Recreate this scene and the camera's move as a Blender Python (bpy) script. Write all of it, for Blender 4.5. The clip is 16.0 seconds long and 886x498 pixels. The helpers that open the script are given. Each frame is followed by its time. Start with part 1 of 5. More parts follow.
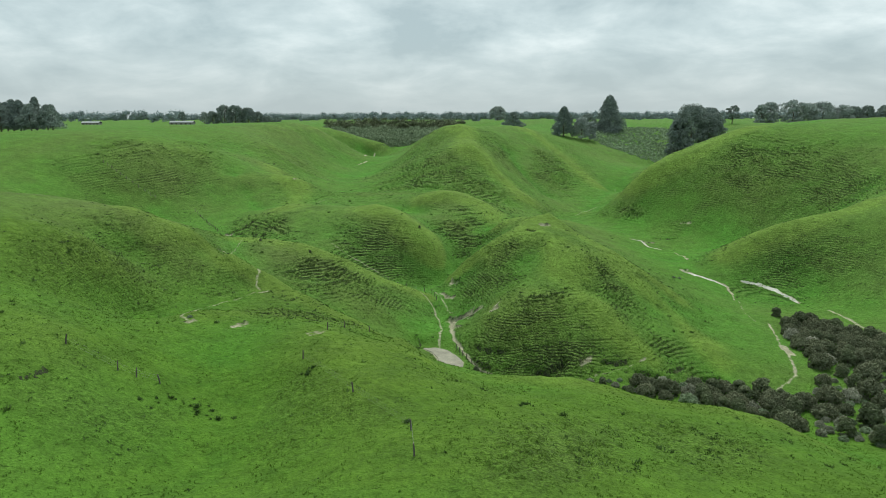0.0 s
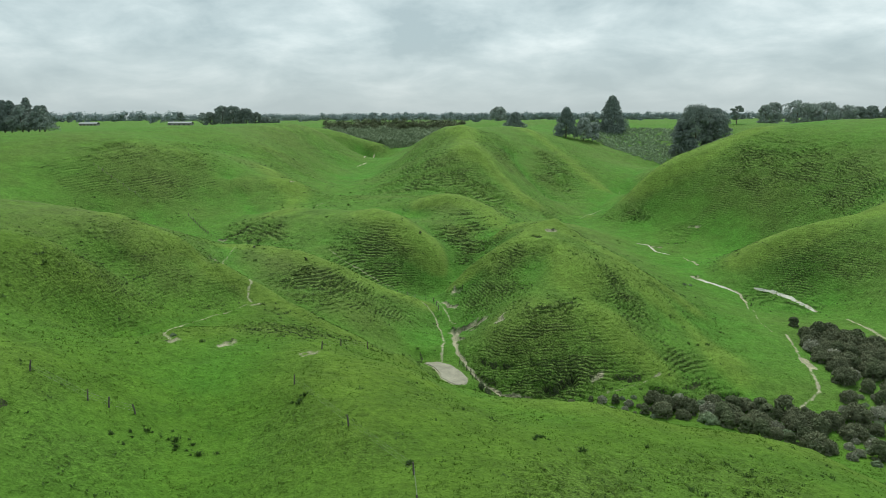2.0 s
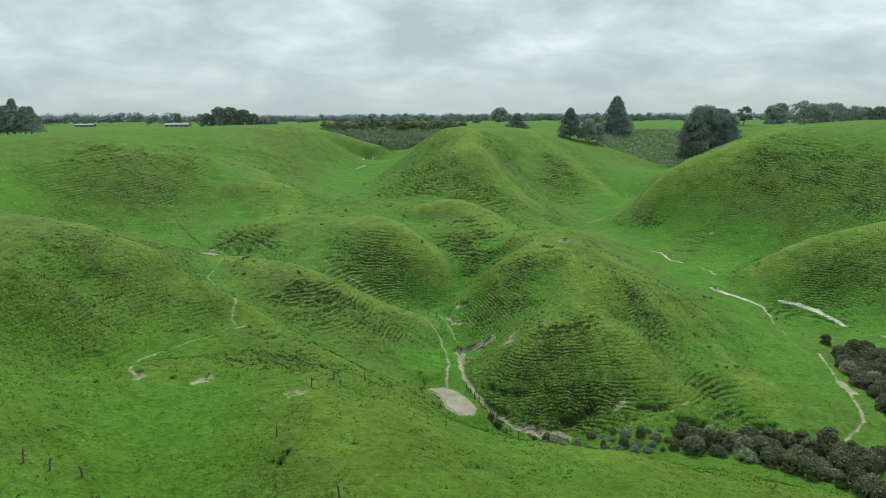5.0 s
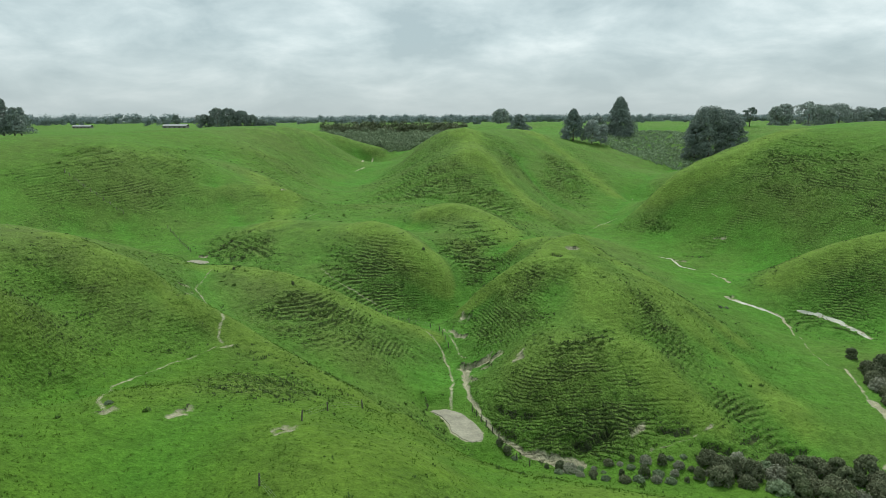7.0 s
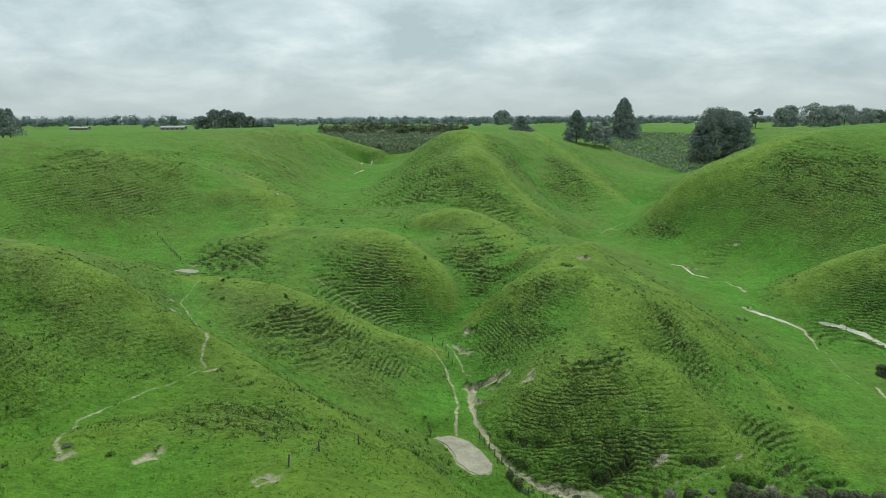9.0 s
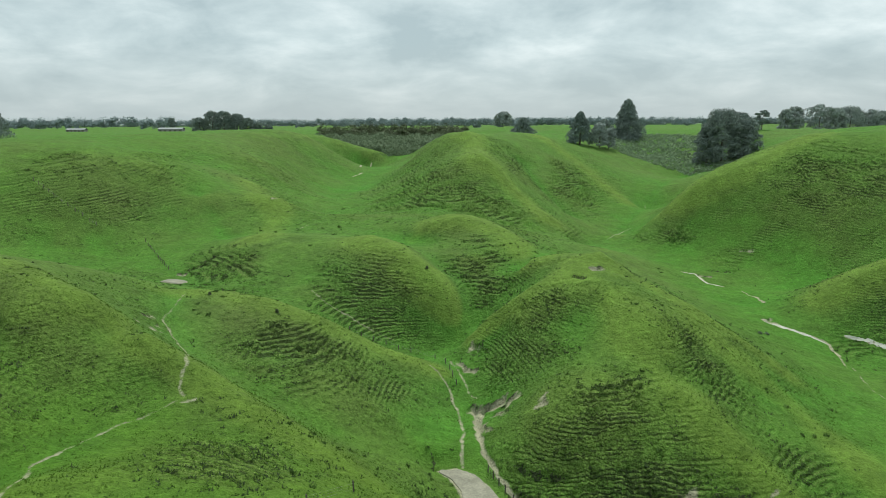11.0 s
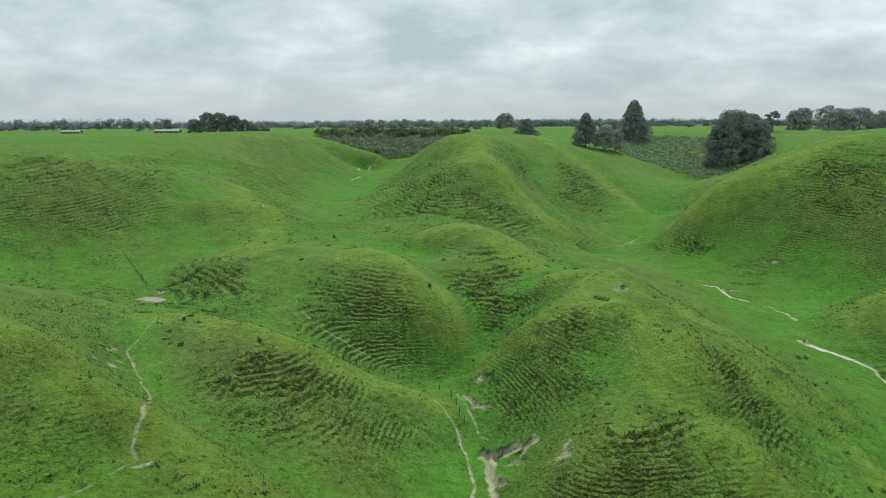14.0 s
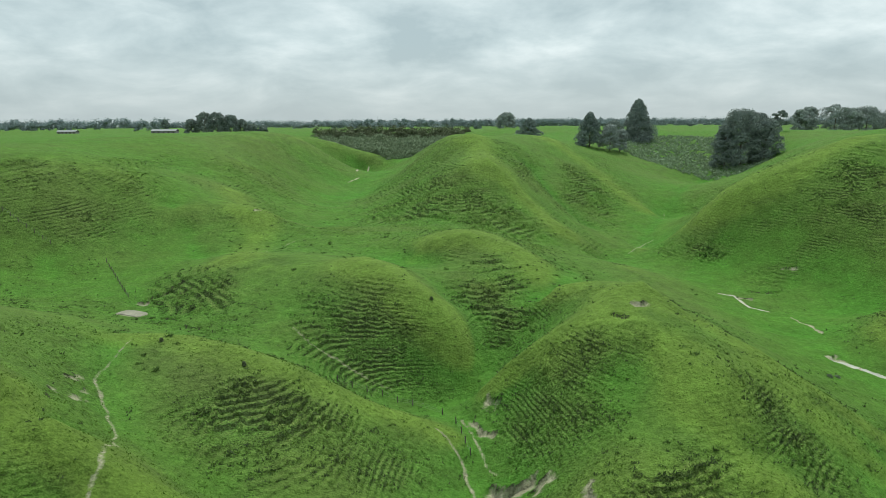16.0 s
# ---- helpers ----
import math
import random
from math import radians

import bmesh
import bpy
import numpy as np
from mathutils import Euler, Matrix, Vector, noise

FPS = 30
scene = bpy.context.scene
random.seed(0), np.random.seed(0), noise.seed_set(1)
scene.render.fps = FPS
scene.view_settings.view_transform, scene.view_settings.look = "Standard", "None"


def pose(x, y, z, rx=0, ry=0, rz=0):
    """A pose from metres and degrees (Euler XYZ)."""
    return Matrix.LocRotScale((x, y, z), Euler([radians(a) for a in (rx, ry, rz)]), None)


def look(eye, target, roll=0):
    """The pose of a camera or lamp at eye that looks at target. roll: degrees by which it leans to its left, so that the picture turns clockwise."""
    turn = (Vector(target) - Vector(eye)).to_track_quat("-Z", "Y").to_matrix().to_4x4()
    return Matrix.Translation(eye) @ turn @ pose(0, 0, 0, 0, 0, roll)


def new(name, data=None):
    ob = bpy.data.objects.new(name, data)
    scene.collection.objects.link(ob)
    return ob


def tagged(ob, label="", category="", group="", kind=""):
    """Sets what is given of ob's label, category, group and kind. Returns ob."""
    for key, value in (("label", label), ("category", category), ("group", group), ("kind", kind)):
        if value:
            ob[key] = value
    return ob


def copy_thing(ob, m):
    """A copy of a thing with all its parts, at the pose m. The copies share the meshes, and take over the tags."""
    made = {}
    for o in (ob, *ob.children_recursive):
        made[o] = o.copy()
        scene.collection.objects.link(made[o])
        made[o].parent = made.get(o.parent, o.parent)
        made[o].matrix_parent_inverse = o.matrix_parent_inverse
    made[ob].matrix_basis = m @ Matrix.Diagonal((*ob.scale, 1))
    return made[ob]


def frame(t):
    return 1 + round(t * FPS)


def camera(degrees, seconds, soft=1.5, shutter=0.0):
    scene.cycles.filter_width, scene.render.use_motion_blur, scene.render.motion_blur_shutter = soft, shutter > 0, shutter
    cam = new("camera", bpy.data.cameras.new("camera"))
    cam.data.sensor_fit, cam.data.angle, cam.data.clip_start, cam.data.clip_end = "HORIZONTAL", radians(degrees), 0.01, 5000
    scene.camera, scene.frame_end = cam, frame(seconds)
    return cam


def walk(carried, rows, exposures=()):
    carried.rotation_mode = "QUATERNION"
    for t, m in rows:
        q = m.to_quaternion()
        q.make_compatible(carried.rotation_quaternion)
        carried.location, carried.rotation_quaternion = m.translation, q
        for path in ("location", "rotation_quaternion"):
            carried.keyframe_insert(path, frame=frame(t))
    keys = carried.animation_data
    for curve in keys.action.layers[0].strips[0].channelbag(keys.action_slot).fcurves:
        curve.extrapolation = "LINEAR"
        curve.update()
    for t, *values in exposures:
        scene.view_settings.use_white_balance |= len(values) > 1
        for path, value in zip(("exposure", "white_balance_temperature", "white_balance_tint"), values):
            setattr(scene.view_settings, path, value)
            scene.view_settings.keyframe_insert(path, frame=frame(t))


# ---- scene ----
cam = camera(66, 16.0, soft=0.75)
PATH = [
    (0.0, pose(0.000, 0.000, 55.000, 78.995, 0.117, 0.068)),
    (1.0, pose(-0.308, 4.157, 55.102, 79.015, 0.140, 0.051)),
    (2.0, pose(-0.638, 8.446, 55.173, 79.033, 0.161, 0.035)),
    (3.0, pose(-0.987, 12.864, 55.217, 79.055, 0.179, 0.020)),
    (4.0, pose(-1.351, 17.405, 55.240, 79.083, 0.193, 0.005)),
    (5.0, pose(-1.727, 22.066, 55.245, 79.119, 0.204, -0.009)),
    (6.0, pose(-2.112, 26.842, 55.238, 79.163, 0.211, -0.024)),
    (7.0, pose(-2.502, 31.730, 55.224, 79.216, 0.216, -0.039)),
    (8.0, pose(-2.895, 36.723, 55.205, 79.277, 0.218, -0.054)),
    (9.0, pose(-3.286, 41.820, 55.188, 79.343, 0.218, -0.070)),
    (10.0, pose(-3.673, 47.014, 55.177, 79.411, 0.218, -0.086)),
    (11.0, pose(-4.053, 52.302, 55.177, 79.477, 0.219, -0.103)),
    (12.0, pose(-4.421, 57.680, 55.191, 79.535, 0.223, -0.121)),
    (13.0, pose(-4.775, 63.143, 55.226, 79.580, 0.231, -0.139)),
    (14.0, pose(-5.111, 68.687, 55.284, 79.605, 0.246, -0.157)),
    (15.0, pose(-5.427, 74.307, 55.372, 79.600, 0.269, -0.176)),
    (16.0, pose(-5.718, 80.000, 55.493, 79.558, 0.303, -0.194)),
]
walk(cam, PATH)

# ---------------------------------------------------------------- sky and sun
SUN_ELEVATION, SUN_AZIMUTH = 58.0, 10.0      # degrees; azimuth clockwise from the way the camera looks (+y)


def node(tree, kind, **values):
    n = tree.nodes.new(kind)
    for key, value in values.items():
        if key.startswith("in_"):
            n.inputs[int(key[3:])].default_value = value
    return n


def build_world():
    w = bpy.data.worlds.new("overcast_sky")
    scene.world = w
    w.use_nodes = True
    t = w.node_tree
    bg = t.nodes["Background"]
    sky = t.nodes.new("ShaderNodeTexSky")
    sky.sky_type, sky.sun_disc = "NISHITA", False
    sky.sun_elevation, sky.sun_rotation = radians(SUN_ELEVATION), radians(SUN_AZIMUTH)
    dim = node(t, "ShaderNodeMixRGB", in_0=1.0, in_2=(0.10, 0.10, 0.10, 1))
    dim.blend_type = "MULTIPLY"
    t.links.new(sky.outputs[0], dim.inputs[1])
    # a cloud deck seen in perspective: the direction laid onto a level sheet
    co = t.nodes.new("ShaderNodeTexCoord")
    sep = t.nodes.new("ShaderNodeSeparateXYZ")
    t.links.new(co.outputs["Generated"], sep.inputs[0])
    up = node(t, "ShaderNodeMath", in_1=0.0)
    up.operation = "MAXIMUM"
    t.links.new(sep.outputs[2], up.inputs[0])
    add = node(t, "ShaderNodeMath", in_1=0.30)
    t.links.new(up.outputs[0], add.inputs[0])
    flat = t.nodes.new("ShaderNodeCombineXYZ")
    for i in (0, 1):
        div = t.nodes.new("ShaderNodeMath")
        div.operation = "DIVIDE"
        t.links.new(sep.outputs[i], div.inputs[0])
        t.links.new(add.outputs[0], div.inputs[1])
        t.links.new(div.outputs[0], flat.inputs[i])
    big = node(t, "ShaderNodeTexNoise")
    big.inputs["Scale"].default_value, big.inputs["Detail"].default_value = 2.3, 8.0
    big.inputs["Roughness"].default_value, big.inputs["Distortion"].default_value = 0.56, 0.25
    t.links.new(flat.outputs[0], big.inputs["Vector"])
    ramp = t.nodes.new("ShaderNodeValToRGB")
    e = ramp.color_ramp.elements
    e[0].position, e[0].color = 0.36, (0.455, 0.575, 0.60, 1)
    e[1].position, e[1].color = 0.70, (0.89, 1.00, 1.0, 1)
    mid = e.new(0.52)
    mid.color = (0.625, 0.75, 0.765, 1)
    t.links.new(big.outputs[0], ramp.inputs[0])
    # the far air near the horizon evens the deck out
    low = t.nodes.new("ShaderNodeMapRange")
    low.inputs[1].default_value, low.inputs[2].default_value = 0.0, 0.11
    low.inputs[3].default_value, low.inputs[4].default_value = 0.85, 0.0
    t.links.new(up.outputs[0], low.inputs[0])
    air = node(t, "ShaderNodeMixRGB", in_2=(0.48, 0.565, 0.58, 1))
    t.links.new(low.outputs[0], air.inputs[0])
    t.links.new(ramp.outputs[0], air.inputs[1])
    # the deck is brighter towards the hidden sun
    e, a = radians(SUN_ELEVATION), radians(SUN_AZIMUTH)
    dot = t.nodes.new("ShaderNodeVectorMath")
    dot.operation = "DOT_PRODUCT"
    dot.inputs[1].default_value = (math.sin(a) * math.cos(e), math.cos(a) * math.cos(e), math.sin(e))
    t.links.new(co.outputs["Generated"], dot.inputs[0])
    glow = t.nodes.new("ShaderNodeMapRange")
    glow.inputs[1].default_value, glow.inputs[2].default_value = 0.74, 1.0
    glow.inputs[3].default_value, glow.inputs[4].default_value = 1.0, 1.4
    t.links.new(dot.outputs["Value"], glow.inputs[0])
    lit = node(t, "ShaderNodeMixRGB", in_0=1.0)
    lit.blend_type = "MULTIPLY"
    t.links.new(air.outputs[0], lit.inputs[1])
    t.links.new(glow.outputs[0], lit.inputs[2])
    # and brighter overhead than at the horizon, as an overcast sky is
    zenith = t.nodes.new("ShaderNodeMapRange")
    zenith.inputs[1].default_value, zenith.inputs[2].default_value = 0.18, 1.0
    zenith.inputs[3].default_value, zenith.inputs[4].default_value = 1.0, 1.3
    t.links.new(up.outputs[0], zenith.inputs[0])
    over = node(t, "ShaderNodeMixRGB", in_0=1.0)
    over.blend_type = "MULTIPLY"
    t.links.new(lit.outputs[0], over.inputs[1])
    t.links.new(zenith.outputs[0], over.inputs[2])
    mix = node(t, "ShaderNodeMixRGB", in_0=0.93)
    t.links.new(dim.outputs[0], mix.inputs[1])
    t.links.new(over.outputs[0], mix.inputs[2])
    t.links.new(mix.outputs[0], bg.inputs[0])
    bg.inputs[1].default_value = 1.0


build_world()
sun = new("sun", bpy.data.lights.new("sun", "SUN"))
sun.data.energy, sun.data.angle, sun.data.color = 2.6, radians(9), (1.0, 0.96, 0.88)
_e, _a = radians(SUN_ELEVATION), radians(SUN_AZIMUTH)
sun.matrix_world = look((math.sin(_a) * math.cos(_e) * 300, math.cos(_a) * math.cos(_e) * 300, math.sin(_e) * 300), (0, 0, 0))


# ---------------------------------------------------------------- materials
def material(name, rough=0.8, metal=0.0):
    m = bpy.data.materials.new(name)
    m.use_nodes = True
    p = m.node_tree.nodes["Principled BSDF"]
    p.inputs["Roughness"].default_value, p.inputs["Metallic"].default_value = rough, metal
    p.inputs["Specular IOR Level"].default_value = 0.25
    return m, m.node_tree, p


def noise_node(t, scale, detail=4.0, rough=0.55, source=None):
    n = t.nodes.new("ShaderNodeTexNoise")
    n.inputs["Scale"].default_value, n.inputs["Detail"].default_value, n.inputs["Roughness"].default_value = scale, detail, rough
    if source is None:
        source = t.nodes.new("ShaderNodeNewGeometry").outputs["Position"]
    t.links.new(source, n.inputs["Vector"])
    return n.outputs[0]


def math_node(t, op, a, b=None, clamp=False):
    n = t.nodes.new("ShaderNodeMath")
    n.operation, n.use_clamp = op, clamp
    for i, v in enumerate((a, b)):
        if v is None:
            continue
        if isinstance(v, (int, float)):
            n.inputs[i].default_value = v
        else:
            t.links.new(v, n.inputs[i])
    return n.outputs[0]


def range_node(t, v, a, b, c=0.0, d=1.0):
    n = t.nodes.new("ShaderNodeMapRange")
    n.inputs[1].default_value, n.inputs[2].default_value, n.inputs[3].default_value, n.inputs[4].default_value = a, b, c, d
    t.links.new(v, n.inputs[0])
    return n.outputs[0]


def mix_node(t, fac, a, b, blend="MIX"):
    n = t.nodes.new("ShaderNodeMixRGB")
    n.blend_type = blend
    for i, v in enumerate((fac, a, b)):
        if isinstance(v, (int, float)):
            n.inputs[i].default_value = v
        elif isinstance(v, tuple):
            n.inputs[i].default_value = (*v, 1)
        else:
            t.links.new(v, n.inputs[i])
    return n.outputs[0]


def attr_node(t, name):
    n = t.nodes.new("ShaderNodeAttribute")
    n.attribute_name = name
    return n.outputs["Fac"]


def bump_node(t, p, height, distance, strength=1.0):
    n = t.nodes.new("ShaderNodeBump")
    n.inputs["Distance"].default_value, n.inputs["Strength"].default_value = distance, strength
    t.links.new(height, n.inputs["Height"])
    t.links.new(n.outputs[0], p.inputs["Normal"])


def pasture_material():
    m, t, p = material("pasture", 0.9)
    p.inputs["Specular IOR Level"].default_value = 0.08
    broad, patch, clump, fine = noise_node(t, 0.030, 4, 0.6), noise_node(t, 0.19, 4, 0.6), noise_node(t, 1.1, 4, 0.62), noise_node(t, 5.0, 3, 0.65)
    grain, tuft, blot = noise_node(t, 2.7, 3, 0.6), noise_node(t, 1.6, 4, 0.66), noise_node(t, 0.55, 3, 0.6)

    def centred(v, k):
        return math_node(t, "MULTIPLY", math_node(t, "SUBTRACT", v, 0.5), k)

    rough_here, terrace = attr_node(t, "steep"), attr_node(t, "terrace")
    # deep green where water gathers, olive on the dry convex ground
    lush = math_node(t, "ADD", attr_node(t, "lush"), math_node(t, "ADD", centred(broad, 1.5), centred(patch, 0.9)), True)
    col = mix_node(t, lush, (0.082, 0.172, 0.024), (0.058, 0.195, 0.020))
    # greyer, duller grass on the hills: distance haze put into the colour
    hazed = math_node(t, "MULTIPLY", attr_node(t, "hazed"), math_node(t, "SUBTRACT", 1.0, math_node(t, "MULTIPLY", lush, 0.55)))
    col = mix_node(t, hazed, col, (0.102, 0.150, 0.040))
    dry = math_node(t, "ADD", attr_node(t, "dry"), math_node(t, "ADD", centred(patch, 0.8), centred(broad, 0.7)))
    col = mix_node(t, range_node(t, dry, 0.30, 1.0, 0.0, 0.70), col, (0.132, 0.218, 0.036))
    # darker, duller grass colour towards the near end
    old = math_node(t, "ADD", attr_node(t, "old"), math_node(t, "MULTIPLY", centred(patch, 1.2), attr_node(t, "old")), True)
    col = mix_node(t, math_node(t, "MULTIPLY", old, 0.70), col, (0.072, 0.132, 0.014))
    # rank grass on the steep faces
    col = mix_node(t, math_node(t, "MULTIPLY", rough_here, 0.45), col, (0.092, 0.136, 0.036))
    phase = math_node(t, "ADD", attr_node(t, "phase"), math_node(t, "ADD", centred(clump, 0.45), centred(grain, 0.40)))
    tread_at = math_node(t, "FRACT", phase)
    lift = t.nodes.new("ShaderNodeMapRange")
    lift.interpolation_type = "SMOOTHSTEP"
    lift.inputs[1].default_value, lift.inputs[2].default_value = 0.45, 0.93
    t.links.new(tread_at, lift.inputs[0])
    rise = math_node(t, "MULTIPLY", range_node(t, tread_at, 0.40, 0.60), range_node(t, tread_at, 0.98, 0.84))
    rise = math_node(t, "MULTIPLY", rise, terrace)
    # dark tussock clumps along terrace risers; the risers' shade is in the colour too
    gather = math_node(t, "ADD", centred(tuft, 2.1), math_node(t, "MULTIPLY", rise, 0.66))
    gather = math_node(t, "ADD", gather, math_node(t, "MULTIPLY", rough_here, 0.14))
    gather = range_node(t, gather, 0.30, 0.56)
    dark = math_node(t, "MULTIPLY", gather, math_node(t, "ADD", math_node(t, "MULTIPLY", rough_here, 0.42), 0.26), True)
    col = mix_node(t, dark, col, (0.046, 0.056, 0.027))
    # shade under the broken turf lips, with dark earth, put into the colour
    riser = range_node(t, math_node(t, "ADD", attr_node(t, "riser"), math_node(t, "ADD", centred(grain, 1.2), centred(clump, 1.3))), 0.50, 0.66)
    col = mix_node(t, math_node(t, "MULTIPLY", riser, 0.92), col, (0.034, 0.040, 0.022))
    # pale trodden treads between the rows
    walked = math_node(t, "MULTIPLY", range_node(t, tread_at, 0.02, 0.14), range_node(t, tread_at, 0.44, 0.28))
    walked = math_node(t, "MULTIPLY", math_node(t, "MULTIPLY", walked, terrace), range_node(t, fine, 0.36, 0.58))
    col = mix_node(t, math_node(t, "MULTIPLY", walked, 0.62), col, (0.170, 0.205, 0.068))
    col = mix_node(t, 1.0, col, range_node(t, blot, 0.3, 0.7, 0.92, 1.08), "MULTIPLY")
    col = mix_node(t, 1.0, col, range_node(t, clump, 0.3, 0.7, 0.86, 1.14), "MULTIPLY")
    col = mix_node(t, 1.0, col, range_node(t, patch, 0.3, 0.7, 0.84, 1.16), "MULTIPLY")
    col = mix_node(t, 1.0, col, mix_node(t, rough_here, range_node(t, fine, 0.3, 0.7, 0.84, 1.16), range_node(t, fine, 0.3, 0.7, 0.64, 1.36)), "MULTIPLY")
    # lit specks and shade between the tussocks, put into the colour
    speck = mix_node(t, rough_here, range_node(t, grain, 0.34, 0.66, 0.90, 1.10), range_node(t, grain, 0.34, 0.66, 0.52, 1.50))
    col = mix_node(t, 1.0, col, speck, "MULTIPLY")
    edge = math_node(t, "ADD", attr_node(t, "bare"), math_node(t, "ADD", centred(clump, 0.6), centred(noise_node(t, 0.45, 2), 0.45)))
    bare = range_node(t, math_node(t, "ADD", edge, centred(fine, 0.5)), 0.12, -0.16)
    clay = mix_node(t, range_node(t, patch, 0.35, 0.65), (0.42, 0.415, 0.275), (0.28, 0.272, 0.180))
    clay = mix_node(t, 1.0, clay, range_node(t, fine, 0.3, 0.7, 0.62, 1.2), "MULTIPLY")
    col = mix_node(t, bare, col, clay)
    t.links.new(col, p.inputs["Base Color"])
    steps = math_node(t, "MULTIPLY", math_node(t, "SUBTRACT", lift.outputs[0], tread_at), math_node(t, "MULTIPLY", terrace, 0.45))
    rank = math_node(t, "ADD", math_node(t, "MULTIPLY", rough_here, 1.2), 0.8)
    turf = math_node(t, "ADD", math_node(t, "MULTIPLY", math_node(t, "MULTIPLY", clump, rank), 0.46), math_node(t, "MULTIPLY", gather, 0.3))
    turf = math_node(t, "ADD", turf, math_node(t, "ADD", math_node(t, "MULTIPLY", math_node(t, "MULTIPLY", grain, rank), 0.26), math_node(t, "MULTIPLY", fine, 0.10)))
    bump_node(t, p, math_node(t, "ADD", steps, turf), 1.0, 1.0)
    return m


def leaf_material(name, dark, light, rough=0.6):
    m, t, p = material(name, rough)
    p.inputs["Specular IOR Level"].default_value = 0.08
    geo = t.nodes.new("ShaderNodeNewGeometry")
    info = t.nodes.new("ShaderNodeObjectInfo")
    v = math_node(t, "ADD", math_node(t, "MULTIPLY", geo.outputs["Random Per Island"], 0.30), math_node(t, "MULTIPLY", info.outputs["Random"], 0.34))
    v = math_node(t, "ADD", v, math_node(t, "MULTIPLY", range_node(t, noise_node(t, 0.5, 3), 0.3, 0.7), 0.42), True)
    colour = mix_node(t, v, dark, light)
    t.links.new(colour, p.inputs["Base Color"])
    thin, both = t.nodes.new("ShaderNodeBsdfTranslucent"), t.nodes.new("ShaderNodeMixShader")
    t.links.new(colour, thin.inputs[0])
    both.inputs[0].default_value = 0.2
    t.links.new(p.outputs[0], both.inputs[1])
    t.links.new(thin.outputs[0], both.inputs[2])
    t.links.new(both.outputs[0], t.nodes["Material Output"].inputs[0])
    return m


def plain_material(name, a, b, scale, rough=0.85, bump=0.0, metal=0.0):
    m, t, p = material(name, rough, metal)
    n, fine = noise_node(t, scale, 5, 0.6), noise_node(t, scale * 7, 3)
    col = mix_node(t, range_node(t, n, 0.3, 0.7), a, b)
    col = mix_node(t, 1.0, col, range_node(t, fine, 0.3, 0.7, 0.8, 1.15), "MULTIPLY")
    t.links.new(col, p.inputs["Base Color"])
    if bump:
        bump_node(t, p, fine, bump)
    return m


PASTURE = pasture_material()
BARK = plain_material("bark", (0.09, 0.075, 0.055), (0.16, 0.14, 0.11), 1.5, 0.9, 0.03)
# conifer, cypress and gum leaves lifted and greyed: distance haze put into the colour
PINE_LEAF = leaf_material("conifer_foliage", (0.130, 0.175, 0.162), (0.235, 0.285, 0.245))
DOME_LEAF = leaf_material("cypress_foliage", (0.130, 0.172, 0.158), (0.235, 0.280, 0.240))
GUM_LEAF = leaf_material("gum_foliage", (0.230, 0.280, 0.265), (0.330, 0.375, 0.335))
WOOD_LEAF = leaf_material("native_bush_foliage", (0.080, 0.128, 0.066), (0.300, 0.375, 0.225))
SHRUB_LEAF = leaf_material("manuka_foliage", (0.054, 0.070, 0.036), (0.215, 0.235, 0.140))
DARK_LEAF = leaf_material("dark_shrub_foliage", (0.060, 0.080, 0.042), (0.190, 0.220, 0.120))
GREY_LEAF = leaf_material("grey_shrub_foliage", (0.120, 0.135, 0.085), (0.420, 0.430, 0.330))
SCRUB_LEAF = leaf_material("scrub_foliage", (0.150, 0.225, 0.125), (0.280, 0.370, 0.215))
RUSH_LEAF = leaf_material("rush_blades", (0.034, 0.070, 0.018), (0.095, 0.165, 0.038))
TUFT_LEAF = leaf_material("grass_blades", (0.042, 0.095, 0.010), (0.088, 0.160, 0.018), 0.7)
TUSSOCK_LEAF = leaf_material("tussock_blades", (0.034, 0.056, 0.024), (0.086, 0.126, 0.044), 0.8)
# paler and bluer leaves: distance haze put into the colour
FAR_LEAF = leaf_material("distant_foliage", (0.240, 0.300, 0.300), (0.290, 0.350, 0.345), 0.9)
SILT = plain_material("silt", (0.185, 0.178, 0.130), (0.300, 0.290, 0.215), 0.5, 0.7, 0.02)
POST_WOOD = plain_material("weathered_post", (0.075, 0.066, 0.055), (0.14, 0.125, 0.105), 9.0, 0.9, 0.01)
WIRE = plain_material("fence_wire", (0.25, 0.25, 0.25), (0.33, 0.33, 0.32), 20.0, 0.5, 0.0, 0.8)
WATER = plain_material("silty_water", (0.36, 0.37, 0.30), (0.46, 0.47, 0.39), 0.7, 0.45)
ROOF = plain_material("metal_roof", (0.24, 0.255, 0.26), (0.32, 0.335, 0.34), 0.6, 0.65, 0.0, 0.0)
BARN_WALL = plain_material("barn_wall", (0.20, 0.20, 0.19), (0.28, 0.27, 0.26), 0.8, 0.8)


# ---------------------------------------------------------------- the lie of the land
LANDFORMS, CRESTS, GULLIES = [], [], []


def ridge(*places, sharp=0.0):
    """A crest, rim or spur: places along it, each x, y and its height; sharp: how far its edge stands out, in metres."""
    LANDFORMS.extend(places)
    if sharp:
        CRESTS.append((places, sharp))


def gully(*places, sharp=0.0):
    """A gully, foot or floor of a valley, in the same way; sharp: how deep its bottom is cut."""
    LANDFORMS.extend(places)
    if sharp:
        GULLIES.append((places, sharp))


def slope(*places):
    """A line down or along a hillside."""
    LANDFORMS.extend(places)


